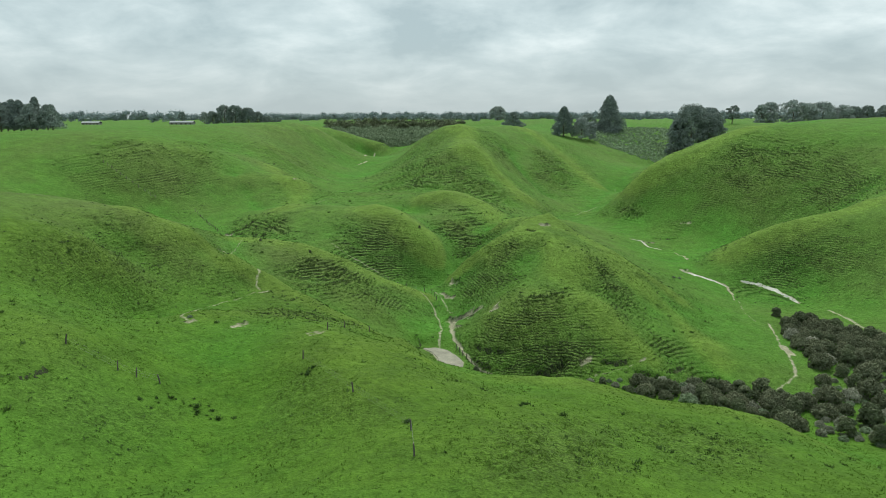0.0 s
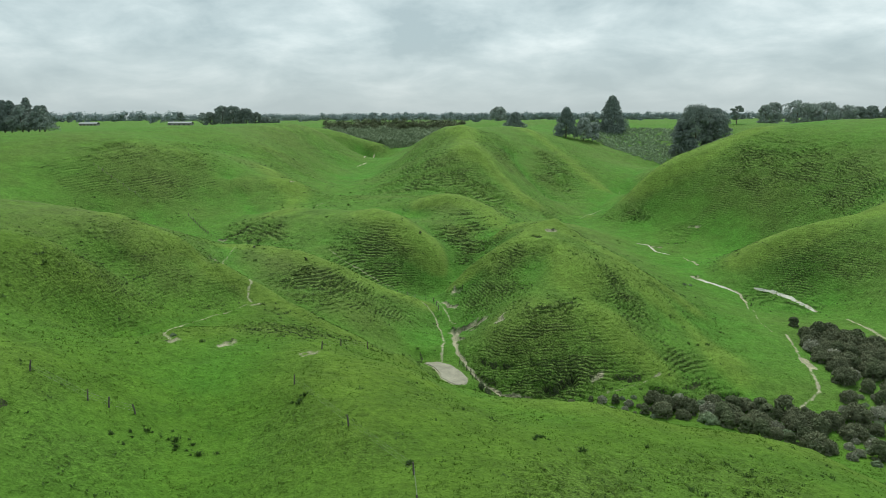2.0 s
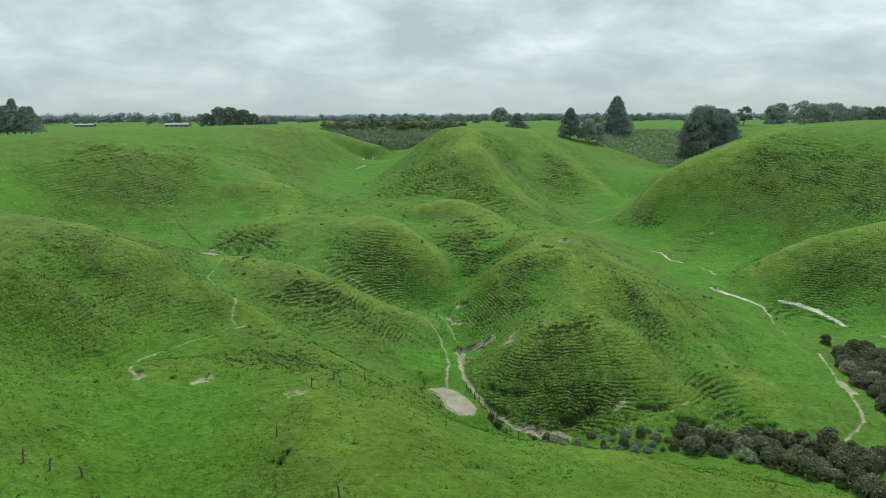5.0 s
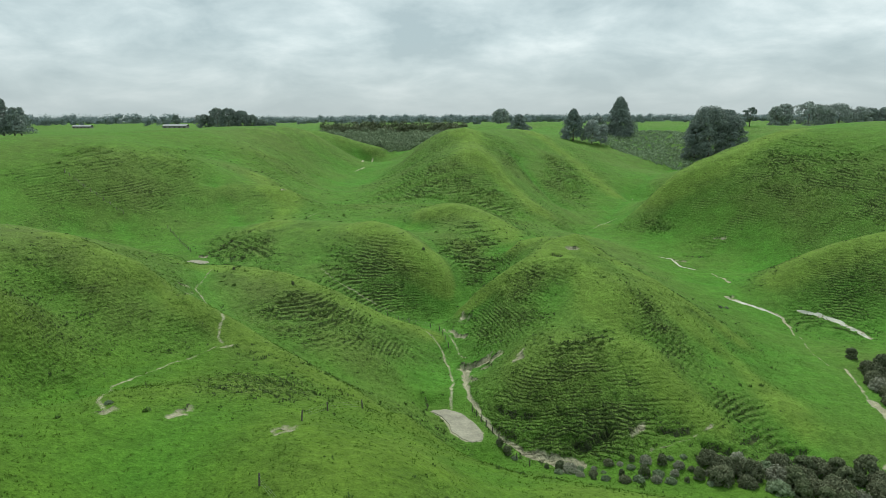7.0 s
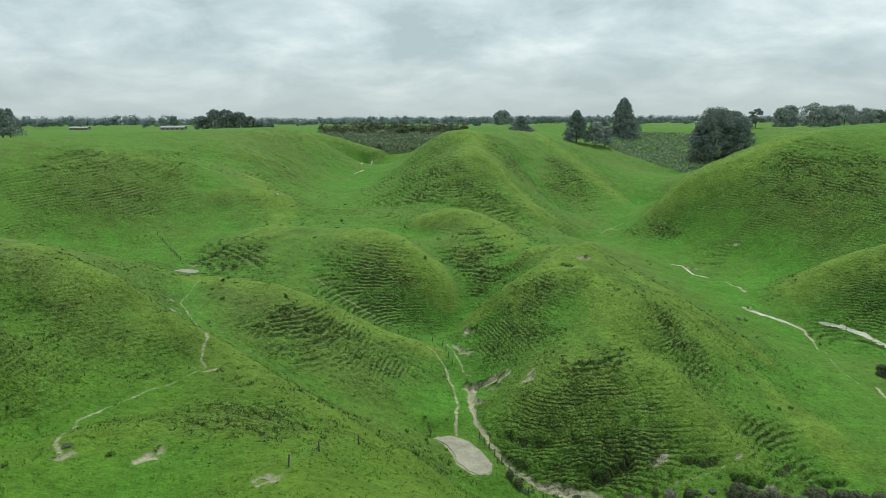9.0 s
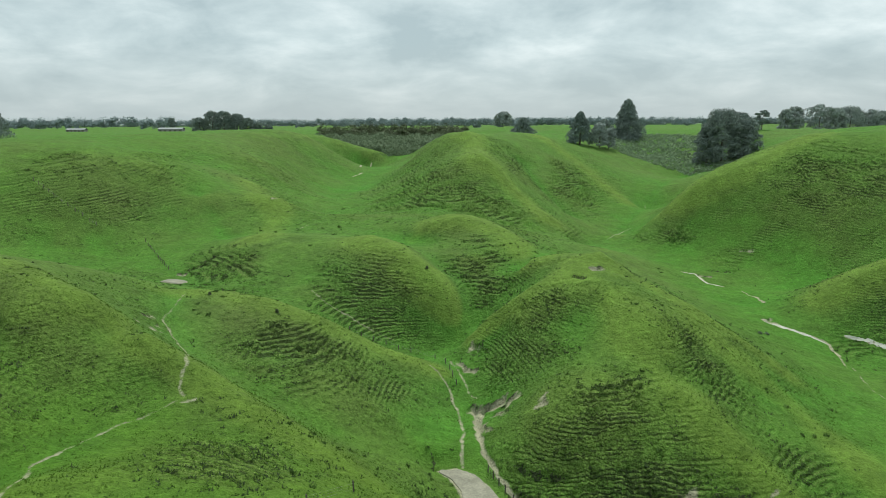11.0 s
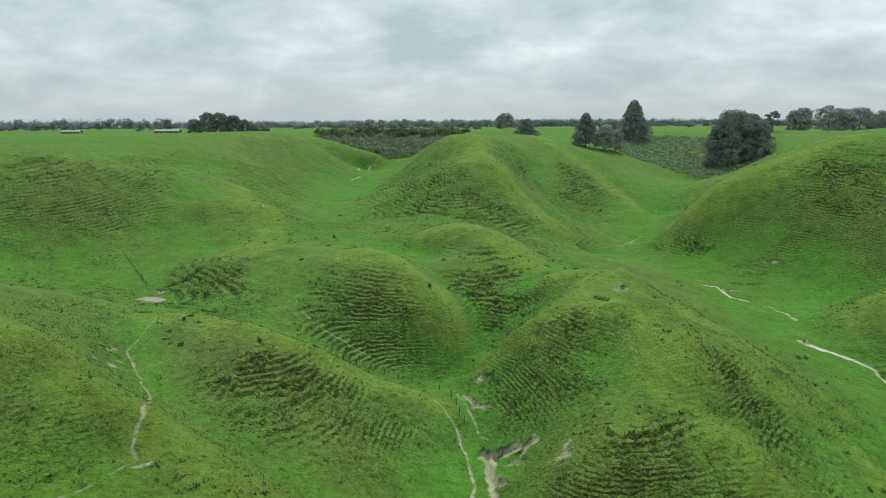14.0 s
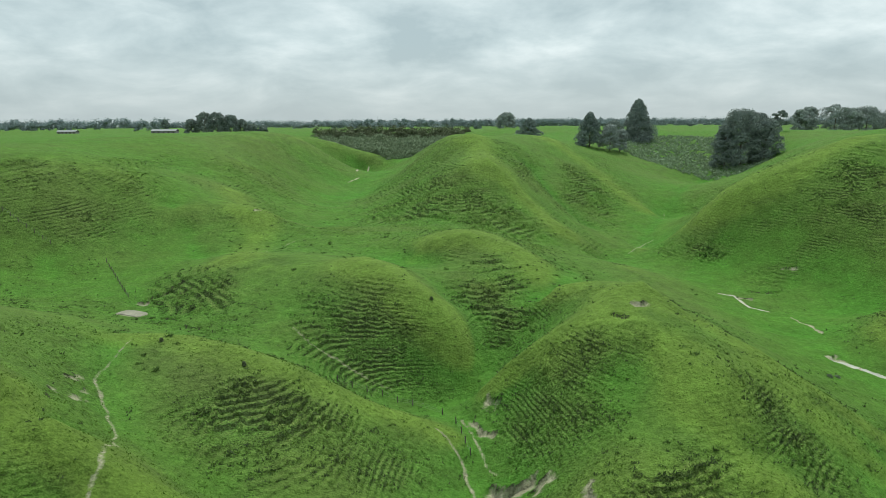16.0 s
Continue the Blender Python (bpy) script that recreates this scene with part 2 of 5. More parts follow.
ridge((-193.5, 365.0, 48.1), (-177.4, 385.0, 48.7), (-144.2, 420.0, 49.4), (-114.4, 470.0, 48.4), (-94.6, 520.0, 46.2))  # west plateau rim
slope((-131.3, 278.6, 40.6), (-119.2, 285.7, 40.0), (-108.3, 297.5, 39.3), (-112.4, 355.2, 38.3), (-100.5, 396.7, 38.6))  # west hillside upper
slope((-127.9, 265.8, 33.2), (-112.6, 271.1, 30.9), (-99.5, 279.8, 28.1), (-87.6, 291.6, 30.2))  # west hillside middle
gully((-119.6, 249.9, 21.1), (-109.5, 253.9, 20.4), (-98.5, 257.4, 19.8), (-88.9, 269.8, 20.8), (-79.9, 278.8, 22.8), (-72.4, 290.2, 26.7))  # west hillside foot
ridge((-85.0, 341.1, 29.9), (-65.2, 295.8, 28.6), (-61.6, 287.7, 24.2), (-58.0, 251.1, 22.3), sharp=0.5)  # west knoll crest
gully((-64.9, 580.0, 22.6), (-65.5, 470.0, 21.9), (-66.3, 400.0, 19.3), (-62.5, 330.0, 18.7), (-55.0, 278.4, 21.1))  # north-west gully
gully((-48.5, 500.0, 23.1), (-44.1, 400.0, 19.4), (-36.8, 302.9, 21.4), (-26.1, 244.9, 22.5))  # basin floor
ridge((9.1, 421.8, 48.5), (12.8, 406.3, 43.6), (14.3, 368.3, 38.5), (23.6, 356.2, 29.2), (31.8, 343.4, 21.1), (39.7, 327.3, 15.4), sharp=2.2)  # north hill crest
slope((-11.6, 440.0, 42.4), (-16.7, 410.0, 32.7), (-20.4, 370.0, 25.3))  # north hill west shoulder
gully((-36.8, 540.0, 26.1), (-39.4, 440.0, 21.4), (-28.5, 345.0, 19.4), (-9.2, 305.1, 20.3), (8.6, 300.8, 18.7), (18.5, 300.6, 17.2), (32.6, 315.9, 13.9))  # north hill foot
gully((38.1, 418.2, 35.3), (45.0, 385.1, 24.0), (54.2, 362.4, 15.1), sharp=2.8)  # north hill gully
ridge((56.2, 484.9, 46.5), (67.0, 466.9, 38.5), (78.2, 440.8, 28.0), (85.1, 417.3, 19.6), (92.7, 401.6, 14.2), sharp=1.0)  # north hill east crest
gully((157.5, 493.5, 19.1), (114.2, 425.7, 18.8), (101.2, 403.1, 10.6), (69.5, 334.8, 8.7), (49.7, 316.1, 8.7), sharp=1.2)  # east valley floor
ridge((196.3, 465.0, 41.7), (218.4, 480.0, 45.6), (244.3, 490.0, 48.9), (265.2, 490.0, 48.6))  # east hill rim
ridge((181.0, 470.0, 33.5), (159.6, 450.0, 28.6), (125.7, 416.9, 21.8), (92.9, 352.0, 16.5))  # east hill far side
ridge((66.0, 330.0, 7.6), (75.0, 336.0, 8.6), (84.0, 331.0, 16.0), (94.0, 321.0, 28.2), (112.0, 318.0, 36.6), (124.0, 322.0, 42.0), (143.0, 330.0, 48.8), (165.0, 345.0, 49.2), sharp=1.0)  # east hill spur crest
slope((139.4, 302.7, 39.5), (120.0, 300.0, 28.5), (104.0, 302.0, 18.8), (90.0, 309.0, 14.0), (80.6, 307.8, 8.8))  # east hill face
gully((131.7, 280.8, 23.6), (118.4, 284.7, 15.7), (104.1, 288.3, 9.4), (91.2, 288.4, 6.3), (82.6, 295.9, 6.5))  # east hill foot
ridge((146.5, 233.9, 26.0), (124.0, 231.0, 20.2), (113.4, 229.0, 17.3), (104.2, 229.0, 12.9), (97.0, 228.0, 9.0), sharp=1.2)  # east side spur
gully((132.5, 209.5, 14.1), (120.6, 211.5, 8.5), (111.9, 214.0, 4.3))  # east side hollow
gully((80.5, 278.6, 4.9), (87.5, 266.5, 3.5), (86.5, 240.5, 3.9), (83.2, 222.8, 3.5), (88.2, 214.7, 1.7), (92.3, 208.7, 0.1))  # east stream
slope((42.3, 310.8, 11.6), (45.5, 287.9, 11.9), (35.4, 225.1, 20.2))  # saddle
ridge((28.2, 192.4, 23.4), (24.7, 190.2, 22.6))  # main spur summit
ridge((31.8, 181.5, 20.1), (32.8, 171.9, 17.0), (35.3, 165.2, 12.4), (36.8, 155.9, 9.8))  # main spur east crest
slope((19.2, 188.8, 20.2), (12.9, 187.9, 15.8), (7.9, 189.4, 10.8), (3.9, 190.1, 8.2))  # main spur west shoulder
ridge((1.2, 196.0, 8.0), (6.1, 195.5, 12.8), (13.9, 195.0, 18.7), (21.3, 198.0, 22.2), (27.7, 203.0, 24.4), (31.6, 204.0, 24.7), sharp=1.1)  # main spur west crest
ridge((31.6, 204.0, 24.7), (36.0, 199.0, 22.3), (42.5, 197.5, 18.7), (50.0, 191.0, 15.2), (57.0, 185.0, 10.6), (64.0, 180.0, 5.5), sharp=1.1)  # main spur east crest
ridge((22.0, 181.8, 17.2), (16.3, 176.8, 13.3), (11.1, 172.8, 9.2), (6.8, 167.1, 6.2))  # main spur west face
ridge((24.9, 166.1, 14.1), (18.7, 154.6, 12.4), (14.7, 149.8, 8.9))  # main spur south face
slope((44.5, 223.3, 17.0), (53.4, 172.7, 8.4))  # main spur east slope
ridge((46.1, 178.0, 14.5), (58.0, 168.0, 4.6), (61.4, 151.7, 1.8), sharp=0.5)  # main spur right crest
ridge((33.1, 177.0, 19.2), (37.3, 161.3, 10.5), (38.7, 148.2, 5.9), (42.3, 143.5, 3.1), sharp=0.7)  # main spur fore crest
slope((68.7, 221.6, 6.7), (69.7, 199.8, 5.1), (73.1, 185.7, 2.7))  # east terrace
ridge((-24.5, 236.0, 24.2), (-23.4, 230.0, 24.6), (-16.9, 225.0, 23.6), (-10.5, 217.0, 21.3), (-4.8, 211.0, 17.0), (-1.5, 207.0, 12.5), (0.3, 202.5, 8.0), sharp=1.0)  # mid knoll crest
ridge((-33.4, 217.7, 18.2), (-26.8, 207.3, 13.8), (-19.3, 204.1, 10.2), (-10.8, 201.2, 6.5))  # mid knoll face
ridge((-44.0, 236.9, 22.4), (-42.3, 223.0, 19.4), (-36.9, 209.6, 16.5))  # mid knoll west
ridge((-14.3, 258.0, 18.6), (-9.0, 262.0, 23.4), (0.2, 260.0, 26.1), (7.8, 258.0, 24.4), (16.5, 256.0, 22.0), (18.6, 220.9, 20.8), sharp=1.0)  # back knoll crest
ridge((-8.3, 253.4, 19.6), (4.6, 229.3, 19.0), (10.2, 214.6, 15.8))  # back knoll face
gully((-15.5, 247.0, 20.4), (-11.9, 240.0, 20.8), (-2.3, 225.7, 17.4), (3.4, 213.2, 12.4), (3.6, 205.9, 8.6), (0.0, 199.0, 5.6), sharp=0.7)  # knoll gully
gully((-73.5, 230.2, 14.9), (-53.3, 199.5, 17.6), (-42.0, 195.0, 17.0), (-31.0, 193.0, 14.2), (-22.6, 194.2, 9.8), (-14.2, 197.9, 6.0), (-6.1, 192.5, 5.2), (-0.9, 181.6, 5.5), sharp=0.3)  # fence gully
ridge((-57.0, 187.0, 21.6), (-48.0, 188.5, 20.4), (-37.3, 183.5, 20.0), (-27.6, 183.0, 16.6), (-18.8, 183.5, 11.6), (-9.7, 183.5, 8.2), (-4.1, 181.0, 6.4), sharp=1.0)  # south-west spur crest
ridge((-43.0, 173.0, 18.6), (-35.2, 167.8, 15.3), (-25.6, 159.7, 13.5), (-16.1, 155.9, 9.9), (-8.1, 155.6, 5.7))  # south-west spur face
gully((-62.4, 200.4, 19.2), (-54.1, 171.4, 20.9), (-49.7, 164.9, 19.3), (-43.0, 158.0, 18.2), (-33.5, 151.5, 14.6), (-22.0, 146.5, 11.2), sharp=0.7)  # path gully
slope((-61.4, 152.6, 30.8), (-61.3, 162.4, 26.8), (-57.2, 167.1, 23.4))  # west slope a
slope((-55.7, 142.8, 27.5), (-52.2, 145.7, 25.5), (-49.1, 151.7, 22.4))  # west slope b
slope((-51.9, 135.9, 23.0), (-47.3, 137.4, 21.4), (-43.3, 139.5, 20.3))  # west slope c
slope((-71.6, 143.0, 32.5), (-62.2, 141.9, 30.8), (-54.5, 144.1, 27.1), (-47.9, 150.1, 22.3))  # west slope d
slope((-58.4, 121.0, 27.5), (-55.1, 127.6, 23.7), (-48.7, 130.4, 20.4), (-41.0, 131.4, 18.9))  # west slope e
slope((-150.6, 240.8, 31.0), (-134.2, 246.0, 26.4), (-116.8, 251.0, 21.7), (-72.0, 187.8, 25.3))  # west slope f
slope((-69.6, 111.6, 35.4), (-63.8, 117.2, 33.5), (-64.9, 139.1, 27.8), (-53.5, 138.9, 24.8))  # west slope g
slope((-54.2, 113.1, 21.1), (-44.8, 106.3, 23.0), (-40.1, 108.1, 23.6), (-37.1, 114.2, 22.1))  # west bench
slope((-41.7, 93.4, 24.0), (-39.7, 100.1, 23.3), (-34.9, 104.5, 22.4), (-28.4, 106.5, 21.6))  # west bench front
slope((-39.8, 132.7, 19.0), (-30.5, 129.1, 18.2), (-21.4, 123.9, 17.2), (-13.5, 121.1, 15.6), (-7.2, 114.1, 14.8))  # near spur front
ridge((-72.0, 157.0, 33.6), (-63.0, 153.0, 31.2), (-54.4, 150.0, 28.3), (-47.0, 147.0, 24.8), (-38.8, 143.0, 21.4), (-28.0, 137.0, 17.6), (-17.0, 129.0, 15.0), (-8.3, 122.0, 13.6), sharp=1.0)  # near spur crest
ridge((-26.9, 114.0, 21.2), (-19.1, 101.1, 22.7), (-12.8, 91.5, 22.9))  # near spur west
gully((-0.7, 177.1, 4.4), (0.7, 161.4, 4.4), (3.7, 145.0, 2.4), (8.2, 141.5, 0.6), (15.2, 138.3, -1.0), sharp=0.8)  # main gully
gully((5.9, 166.7, 5.8), (8.8, 149.5, 5.9), (14.0, 143.1, 2.5), (21.9, 139.5, -0.4), sharp=0.5)  # slip gully
ridge((-2.3, 97.0, 18.4), (1.0, 97.0, 16.8), (3.4, 97.0, 16.3), (6.4, 97.0, 15.7), (11.7, 97.0, 15.9), (20.3, 96.0, 16.1), (30.5, 95.0, 13.6), (39.9, 94.0, 13.0), (44.0, 94.0, 12.0), (48.5, 93.0, 10.8), (52.1, 92.0, 9.2), (55.7, 91.0, 7.6), sharp=0.7)  # near hill brow
slope((1.0, 111.0, 13.2), (15.0, 110.0, 10.2), (32.0, 110.0, 7.3), (47.0, 112.0, 3.5))  # near hill far slope east
gully((2.0, 122.0, 7.1), (15.0, 122.0, 3.5), (35.0, 122.0, 0.4), (60.0, 112.0, -0.1), (75.0, 115.0, -1.5), (90.0, 125.0, -1.6))  # near hill foot
gully((2.0, 130.0, 2.7), (-1.0, 136.0, 2.8), (0.0, 141.0, 3.1), (0.0, 147.0, 3.8))  # pond bed
gully((-76.0, 228.0, 15.3), (-69.0, 222.0, 15.0))  # west pool bed
gully((14.0, 131.0, -0.0), (8.0, 141.0, 1.2), (4.0, 146.0, 3.4), (1.0, 160.0, 5.1))  # stream bed south
ridge((-17.9, 87.9, 23.0), (-10.7, 77.1, 23.5), (-4.2, 72.7, 22.9), (1.6, 69.8, 23.0), (7.6, 67.9, 22.3), (14.7, 67.5, 20.6), (22.8, 68.3, 18.8))  # near hill top
slope((-27.4, 67.8, 18.7), (-18.6, 66.4, 19.8), (-9.8, 62.6, 22.6), (-2.1, 60.9, 24.0), (5.2, 60.3, 23.7))  # near hill front
gully((-41.0, 69.0, 23.9), (-35.9, 74.5, 21.7), (-30.1, 80.0, 19.5), (-24.2, 82.0, 19.5))  # near hill west hollow
ridge((-49.4, 79.7, 28.9), (-44.7, 82.3, 26.2), (-39.7, 90.4, 23.3), (-30.9, 92.4, 21.1))  # near hill west rise
slope((-18.2, 117.7, 18.6), (-11.0, 122.3, 13.5), (-2.5, 100.2, 17.7))  # near hill far slope
gully((6.7, 91.6, 17.3), (12.1, 92.4, 16.6))  # south valley stream
gully((23.2, 136.5, -1.2), (35.7, 135.3, 0.6), (45.9, 128.3, -0.2), (61.8, 129.7, -2.4))  # south valley
gully((75.4, 145.9, -0.2), (80.8, 141.2, -1.2), (75.7, 125.8, -2.3))  # valley bush bank
ridge((15.3, 142.9, 2.4), (28.4, 141.0, 2.2), (42.8, 141.2, 1.7), (56.5, 141.6, -1.0), (69.7, 141.5, -0.6))  # main spur toe
gully((92.8, 180.6, 0.1), (93.5, 166.8, -1.0), (105.8, 176.0, -1.0))  # valley flat
gully((99.7, 212.5, 0.2), (107.9, 202.7, -0.3), (114.9, 193.3, 0.9))  # valley flat north
gully((4.7, 206.5, 9.4), (10.9, 214.4, 13.9), (17.7, 223.1, 17.6), (29.9, 262.7, 14.7), sharp=0.4)  # spur back gully
ridge((52.1, 287.8, 11.4), (42.1, 224.6, 19.2), (46.0, 212.0, 16.6))  # north-east spur crest
gully((160.9, 257.5, 29.0), (145.2, 250.2, 20.1), (131.1, 249.0, 12.0), (117.7, 254.1, 5.8), sharp=1.2)  # east hollow
gully((-90.8, 295.2, 30.8), (-83.5, 284.1, 24.8), (-72.8, 267.2, 19.6), sharp=1.0)  # west knoll north gully
gully((-51.9, 299.2, 22.7), (-52.9, 262.1, 21.1))  # west knoll south gully
gully((190.0, 521.0, 28.5), (175.0, 508.0, 25.0), (150.0, 520.0, 27.0), (140.0, 545.0, 31.0), (212.0, 545.0, 38.0))  # scrub gully
ridge((-150.0, 480.0, 47.5), (-135.0, 600.0, 47.0), (-215.0, 470.0, 47.0), (-260.0, 420.0, 46.5), (-150.0, 560.0, 47.0), (-60.0, 760.0, 46.5), (-225.0, 395.0, 47.0), (-140.0, 680.0, 47.0), (30.0, 700.0, 46.5))  # west plateau top
ridge((-108.0, 590.0, 46.2), (-95.3, 590.0, 43.2), (-82.6, 590.0, 39.0), (-60.9, 585.0, 31.2), (-43.5, 580.0, 28.2), (-26.5, 575.0, 31.6), (-11.9, 570.0, 40.3), (1.1, 560.0, 47.2))  # bush bowl rim
gully((-85.0, 640.0, 33.0), (-45.0, 612.0, 26.0), (-8.0, 620.0, 31.0), (-95.0, 690.0, 37.0), (-50.0, 670.0, 33.0), (0.0, 680.0, 36.0), (-60.0, 720.0, 41.0), (-15.0, 720.0, 41.0))  # bush gully floor
slope((27.6, 520.0, 46.9), (43.0, 545.0, 45.3), (54.8, 578.0, 41.6), (70.3, 585.0, 43.8), (82.8, 560.0, 42.6), (60.0, 640.0, 45.0))  # back of north hill
ridge((130.0, 620.0, 44.0), (160.0, 640.0, 46.0), (200.0, 640.0, 47.0), (240.0, 600.0, 47.5))  # scrub rim
CRESTS.append((((44.9, 204.3), (47.6, 182.0), (54.4, 175.9), (59.6, 167.7), (60.9, 154.1), (61.5, 145.2)), 0.5))  # main spur far east rib
CRESTS.append((((31.2, 181.9), (31.8, 168.7), (34.6, 157.9), (37.6, 152.1), (41.2, 149.0), (45.8, 142.8)), 0.8))  # main spur fore rib
CRESTS.append((((-12.0, 92.0), (-7.0, 99.0), (-6.0, 108.0), (-8.0, 116.0)), 0.4))  # near spur back
# the plateau round about, and the lower land behind
for _x in range(-1000, 1001, 250):
    for _y, _z in ((750, 45.5), (1000, 44), (1500, 42)):
        LANDFORMS.append((_x, _y, _z))
for _y in (300, 450, 600):
    for _x in (-600, -400, -260):
        LANDFORMS.append((_x, _y, 46))
for _y in (350, 450, 600):
    for _x in (330, 450, 650):
        LANDFORMS.append((_x, _y, 48))
for _x in (-200, -100, 0, 60):
    for _y in (-150, -50, 20):
        LANDFORMS.append((_x, _y, 26))
for _p in ((-250, 150, 44), (-300, 50, 44), (-170, 180, 38), (150, 0, 5), (250, 100, 0), (200, 50, 0)):
    LANDFORMS.append(_p)


def kernel(a, b):
    d2 = ((a[:, None] - b[None]) ** 2).sum(-1) + 1e-9
    return 0.5 * d2 * np.log(d2)


_P = np.array(LANDFORMS, float)
_N = len(_P)
_C = _P[:, :2] / 100
_A = np.zeros((_N + 3, _N + 3))
_A[:_N, :_N] = kernel(_C, _C) + 2e-4 * np.eye(_N)
_A[:_N, _N], _A[:_N, _N + 1:] = 1, _C
_A[_N:, :_N] = _A[:_N, _N:].T
_W = np.linalg.solve(_A, np.r_[_P[:, 2], 0, 0, 0])


def smooth_land(x, y):
    """The rounded hills through all the landform lines; far out it runs level."""
    xy = np.stack([np.ravel(x), np.ravel(y)], -1) / 100
    out = np.concatenate([kernel(b.astype(np.float32), _C.astype(np.float32)).astype(float) @ _W[:_N] + _W[_N] + b @ _W[_N + 1:]
                          for b in np.array_split(xy, max(1, len(xy) // 4000))])
    return out.reshape(np.shape(x))


def lattice(seed):
    return np.random.RandomState(seed).rand(256, 256)


def rough(x, y, size, seed, octaves=3):
    """Smooth value noise, 0 to 1, with features of about that size in metres."""
    total, weight, amp = 0.0, 0.0, 1.0
    for o in range(octaves):
        g = lattice(seed + o)
        u, v = np.asarray(x) / size + 37.3, np.asarray(y) / size + 11.7
        i, j = np.floor(u).astype(int), np.floor(v).astype(int)
        fu, fv = u - i, v - j
        fu, fv = fu * fu * (3 - 2 * fu), fv * fv * (3 - 2 * fv)
        i0, i1, j0, j1 = i % 256, (i + 1) % 256, j % 256, (j + 1) % 256
        total = total + amp * ((g[i0, j0] * (1 - fu) + g[i1, j0] * fu) * (1 - fv) + (g[i0, j1] * (1 - fu) + g[i1, j1] * fu) * fv)
        weight, amp, size = weight + amp, amp * 0.5, size * 0.5
    return total / weight


def step(a, b, v):
    t = np.clip((v - a) / (b - a), 0, 1)
    return t * t * (3 - 2 * t)


def spaced(*stops):
    """Coordinates that run through stops of (start, end, spacing)."""
    return np.concatenate([np.arange(a, b, s) for a, b, s in stops])


XS = np.r_[-4200, -3000, -2200, -1600, -1200, -950, -750, -600, -500, -420, -350, -300,
           spaced((-260, -150, 4), (-150, -76, 0.75), (-76, 96, 0.30), (96, 180, 0.6), (180, 192, 1), (192, 300, 4)), 300, 350, 420, 500, 600, 750, 950, 1200, 1600, 2200, 3000, 4200]
YS = np.r_[-3000, -1500, -800, -450, -250, -150, -100,
           spaced((-60, 52, 4), (52, 222, 0.30), (222, 335, 0.5), (335, 440, 0.8), (440, 640, 2.5), (640, 900, 12)), 900, 1000, 1150, 1350, 1600, 2000, 2600, 3400, 4900]
GX, GY = np.meshgrid(XS, YS)


def land_heights():
    far = np.clip(np.maximum(np.abs(GX) - 420, np.maximum(GY - 800, -120 - GY)) / 300, 0, 1)
    near_x, near_y = np.clip(GX, -800, 800), np.clip(GY, -200, 1200)
    z = smooth_land(near_x, near_y)
    level = 41.5 + 4.0 * (rough(GX, GY, 700, 90) - 0.5)
    return z * (1 - far) + level * far


LAND = land_heights()


def crease(places, amount, spread):
    """Draws the land up to an edge along a crest, or down to one along a gully."""
    pts = np.array(places, float)[:, :2]
    ia, ib = np.searchsorted(XS, (pts[:, 0].min() - 5 * spread, pts[:, 0].max() + 5 * spread))
    ja, jb = np.searchsorted(YS, (pts[:, 1].min() - 5 * spread, pts[:, 1].max() + 5 * spread))
    gx, gy = GX[ja:jb, ia:ib], GY[ja:jb, ia:ib]
    best = np.full(gx.shape, 999.0)
    for (ax, ay), (bx, by) in zip(pts[:-1], pts[1:]):
        dx, dy = bx - ax, by - ay
        u = np.clip(((gx - ax) * dx + (gy - ay) * dy) / (dx * dx + dy * dy + 1e-9), 0, 1)
        best = np.minimum(best, np.hypot(gx - ax - u * dx, gy - ay - u * dy))
    k = np.exp(-(np.sqrt(best ** 2 + 0.8) - 0.9) / spread) - 0.25 * np.exp(-((best / (2.6 * spread)) ** 2))
    LAND[ja:jb, ia:ib] += amount * k


for _line, _amount in CRESTS:
    crease(_line, _amount, 4.0 + 0.012 * max(0, _line[0][1] - 150))
for _line, _amount in GULLIES:
    crease(_line, -_amount, 3.2 + 0.012 * max(0, _line[0][1] - 150))
Z = LAND.copy()
SLOPE_Y, SLOPE_X = np.gradient(Z, YS, XS)
STEEP = np.hypot(SLOPE_X, SLOPE_Y)


def along(line, closed=False):
    """Distance from every place of the land to a line, and how far along it (0 to 1), near the line only."""
    pts = np.array(line, float)[:, :2]
    x0, y0, x1, y1 = pts[:, 0].min() - 6, pts[:, 1].min() - 6, pts[:, 0].max() + 6, pts[:, 1].max() + 6
    ia, ib = np.searchsorted(XS, (x0, x1))
    ja, jb = np.searchsorted(YS, (y0, y1))
    gx, gy = GX[ja:jb, ia:ib], GY[ja:jb, ia:ib]
    wob = 1.1 * (rough(gx, gy, 3.5, 60, 2) - 0.5)
    best = np.full(gx.shape, 99.0)
    for (ax, ay), (bx, by) in zip(pts[:-1], pts[1:]):
        dx, dy = bx - ax, by - ay
        u = np.clip(((gx - ax) * dx + (gy - ay) * dy) / (dx * dx + dy * dy + 1e-9), 0, 1)
        best = np.minimum(best, np.hypot(gx - ax - u * dx + wob, gy - ay - u * dy + wob * 0.5))
    return (slice(ja, jb), slice(ia, ib)), best


BARE = np.full(Z.shape, 3.0)
RISER = np.zeros(Z.shape)


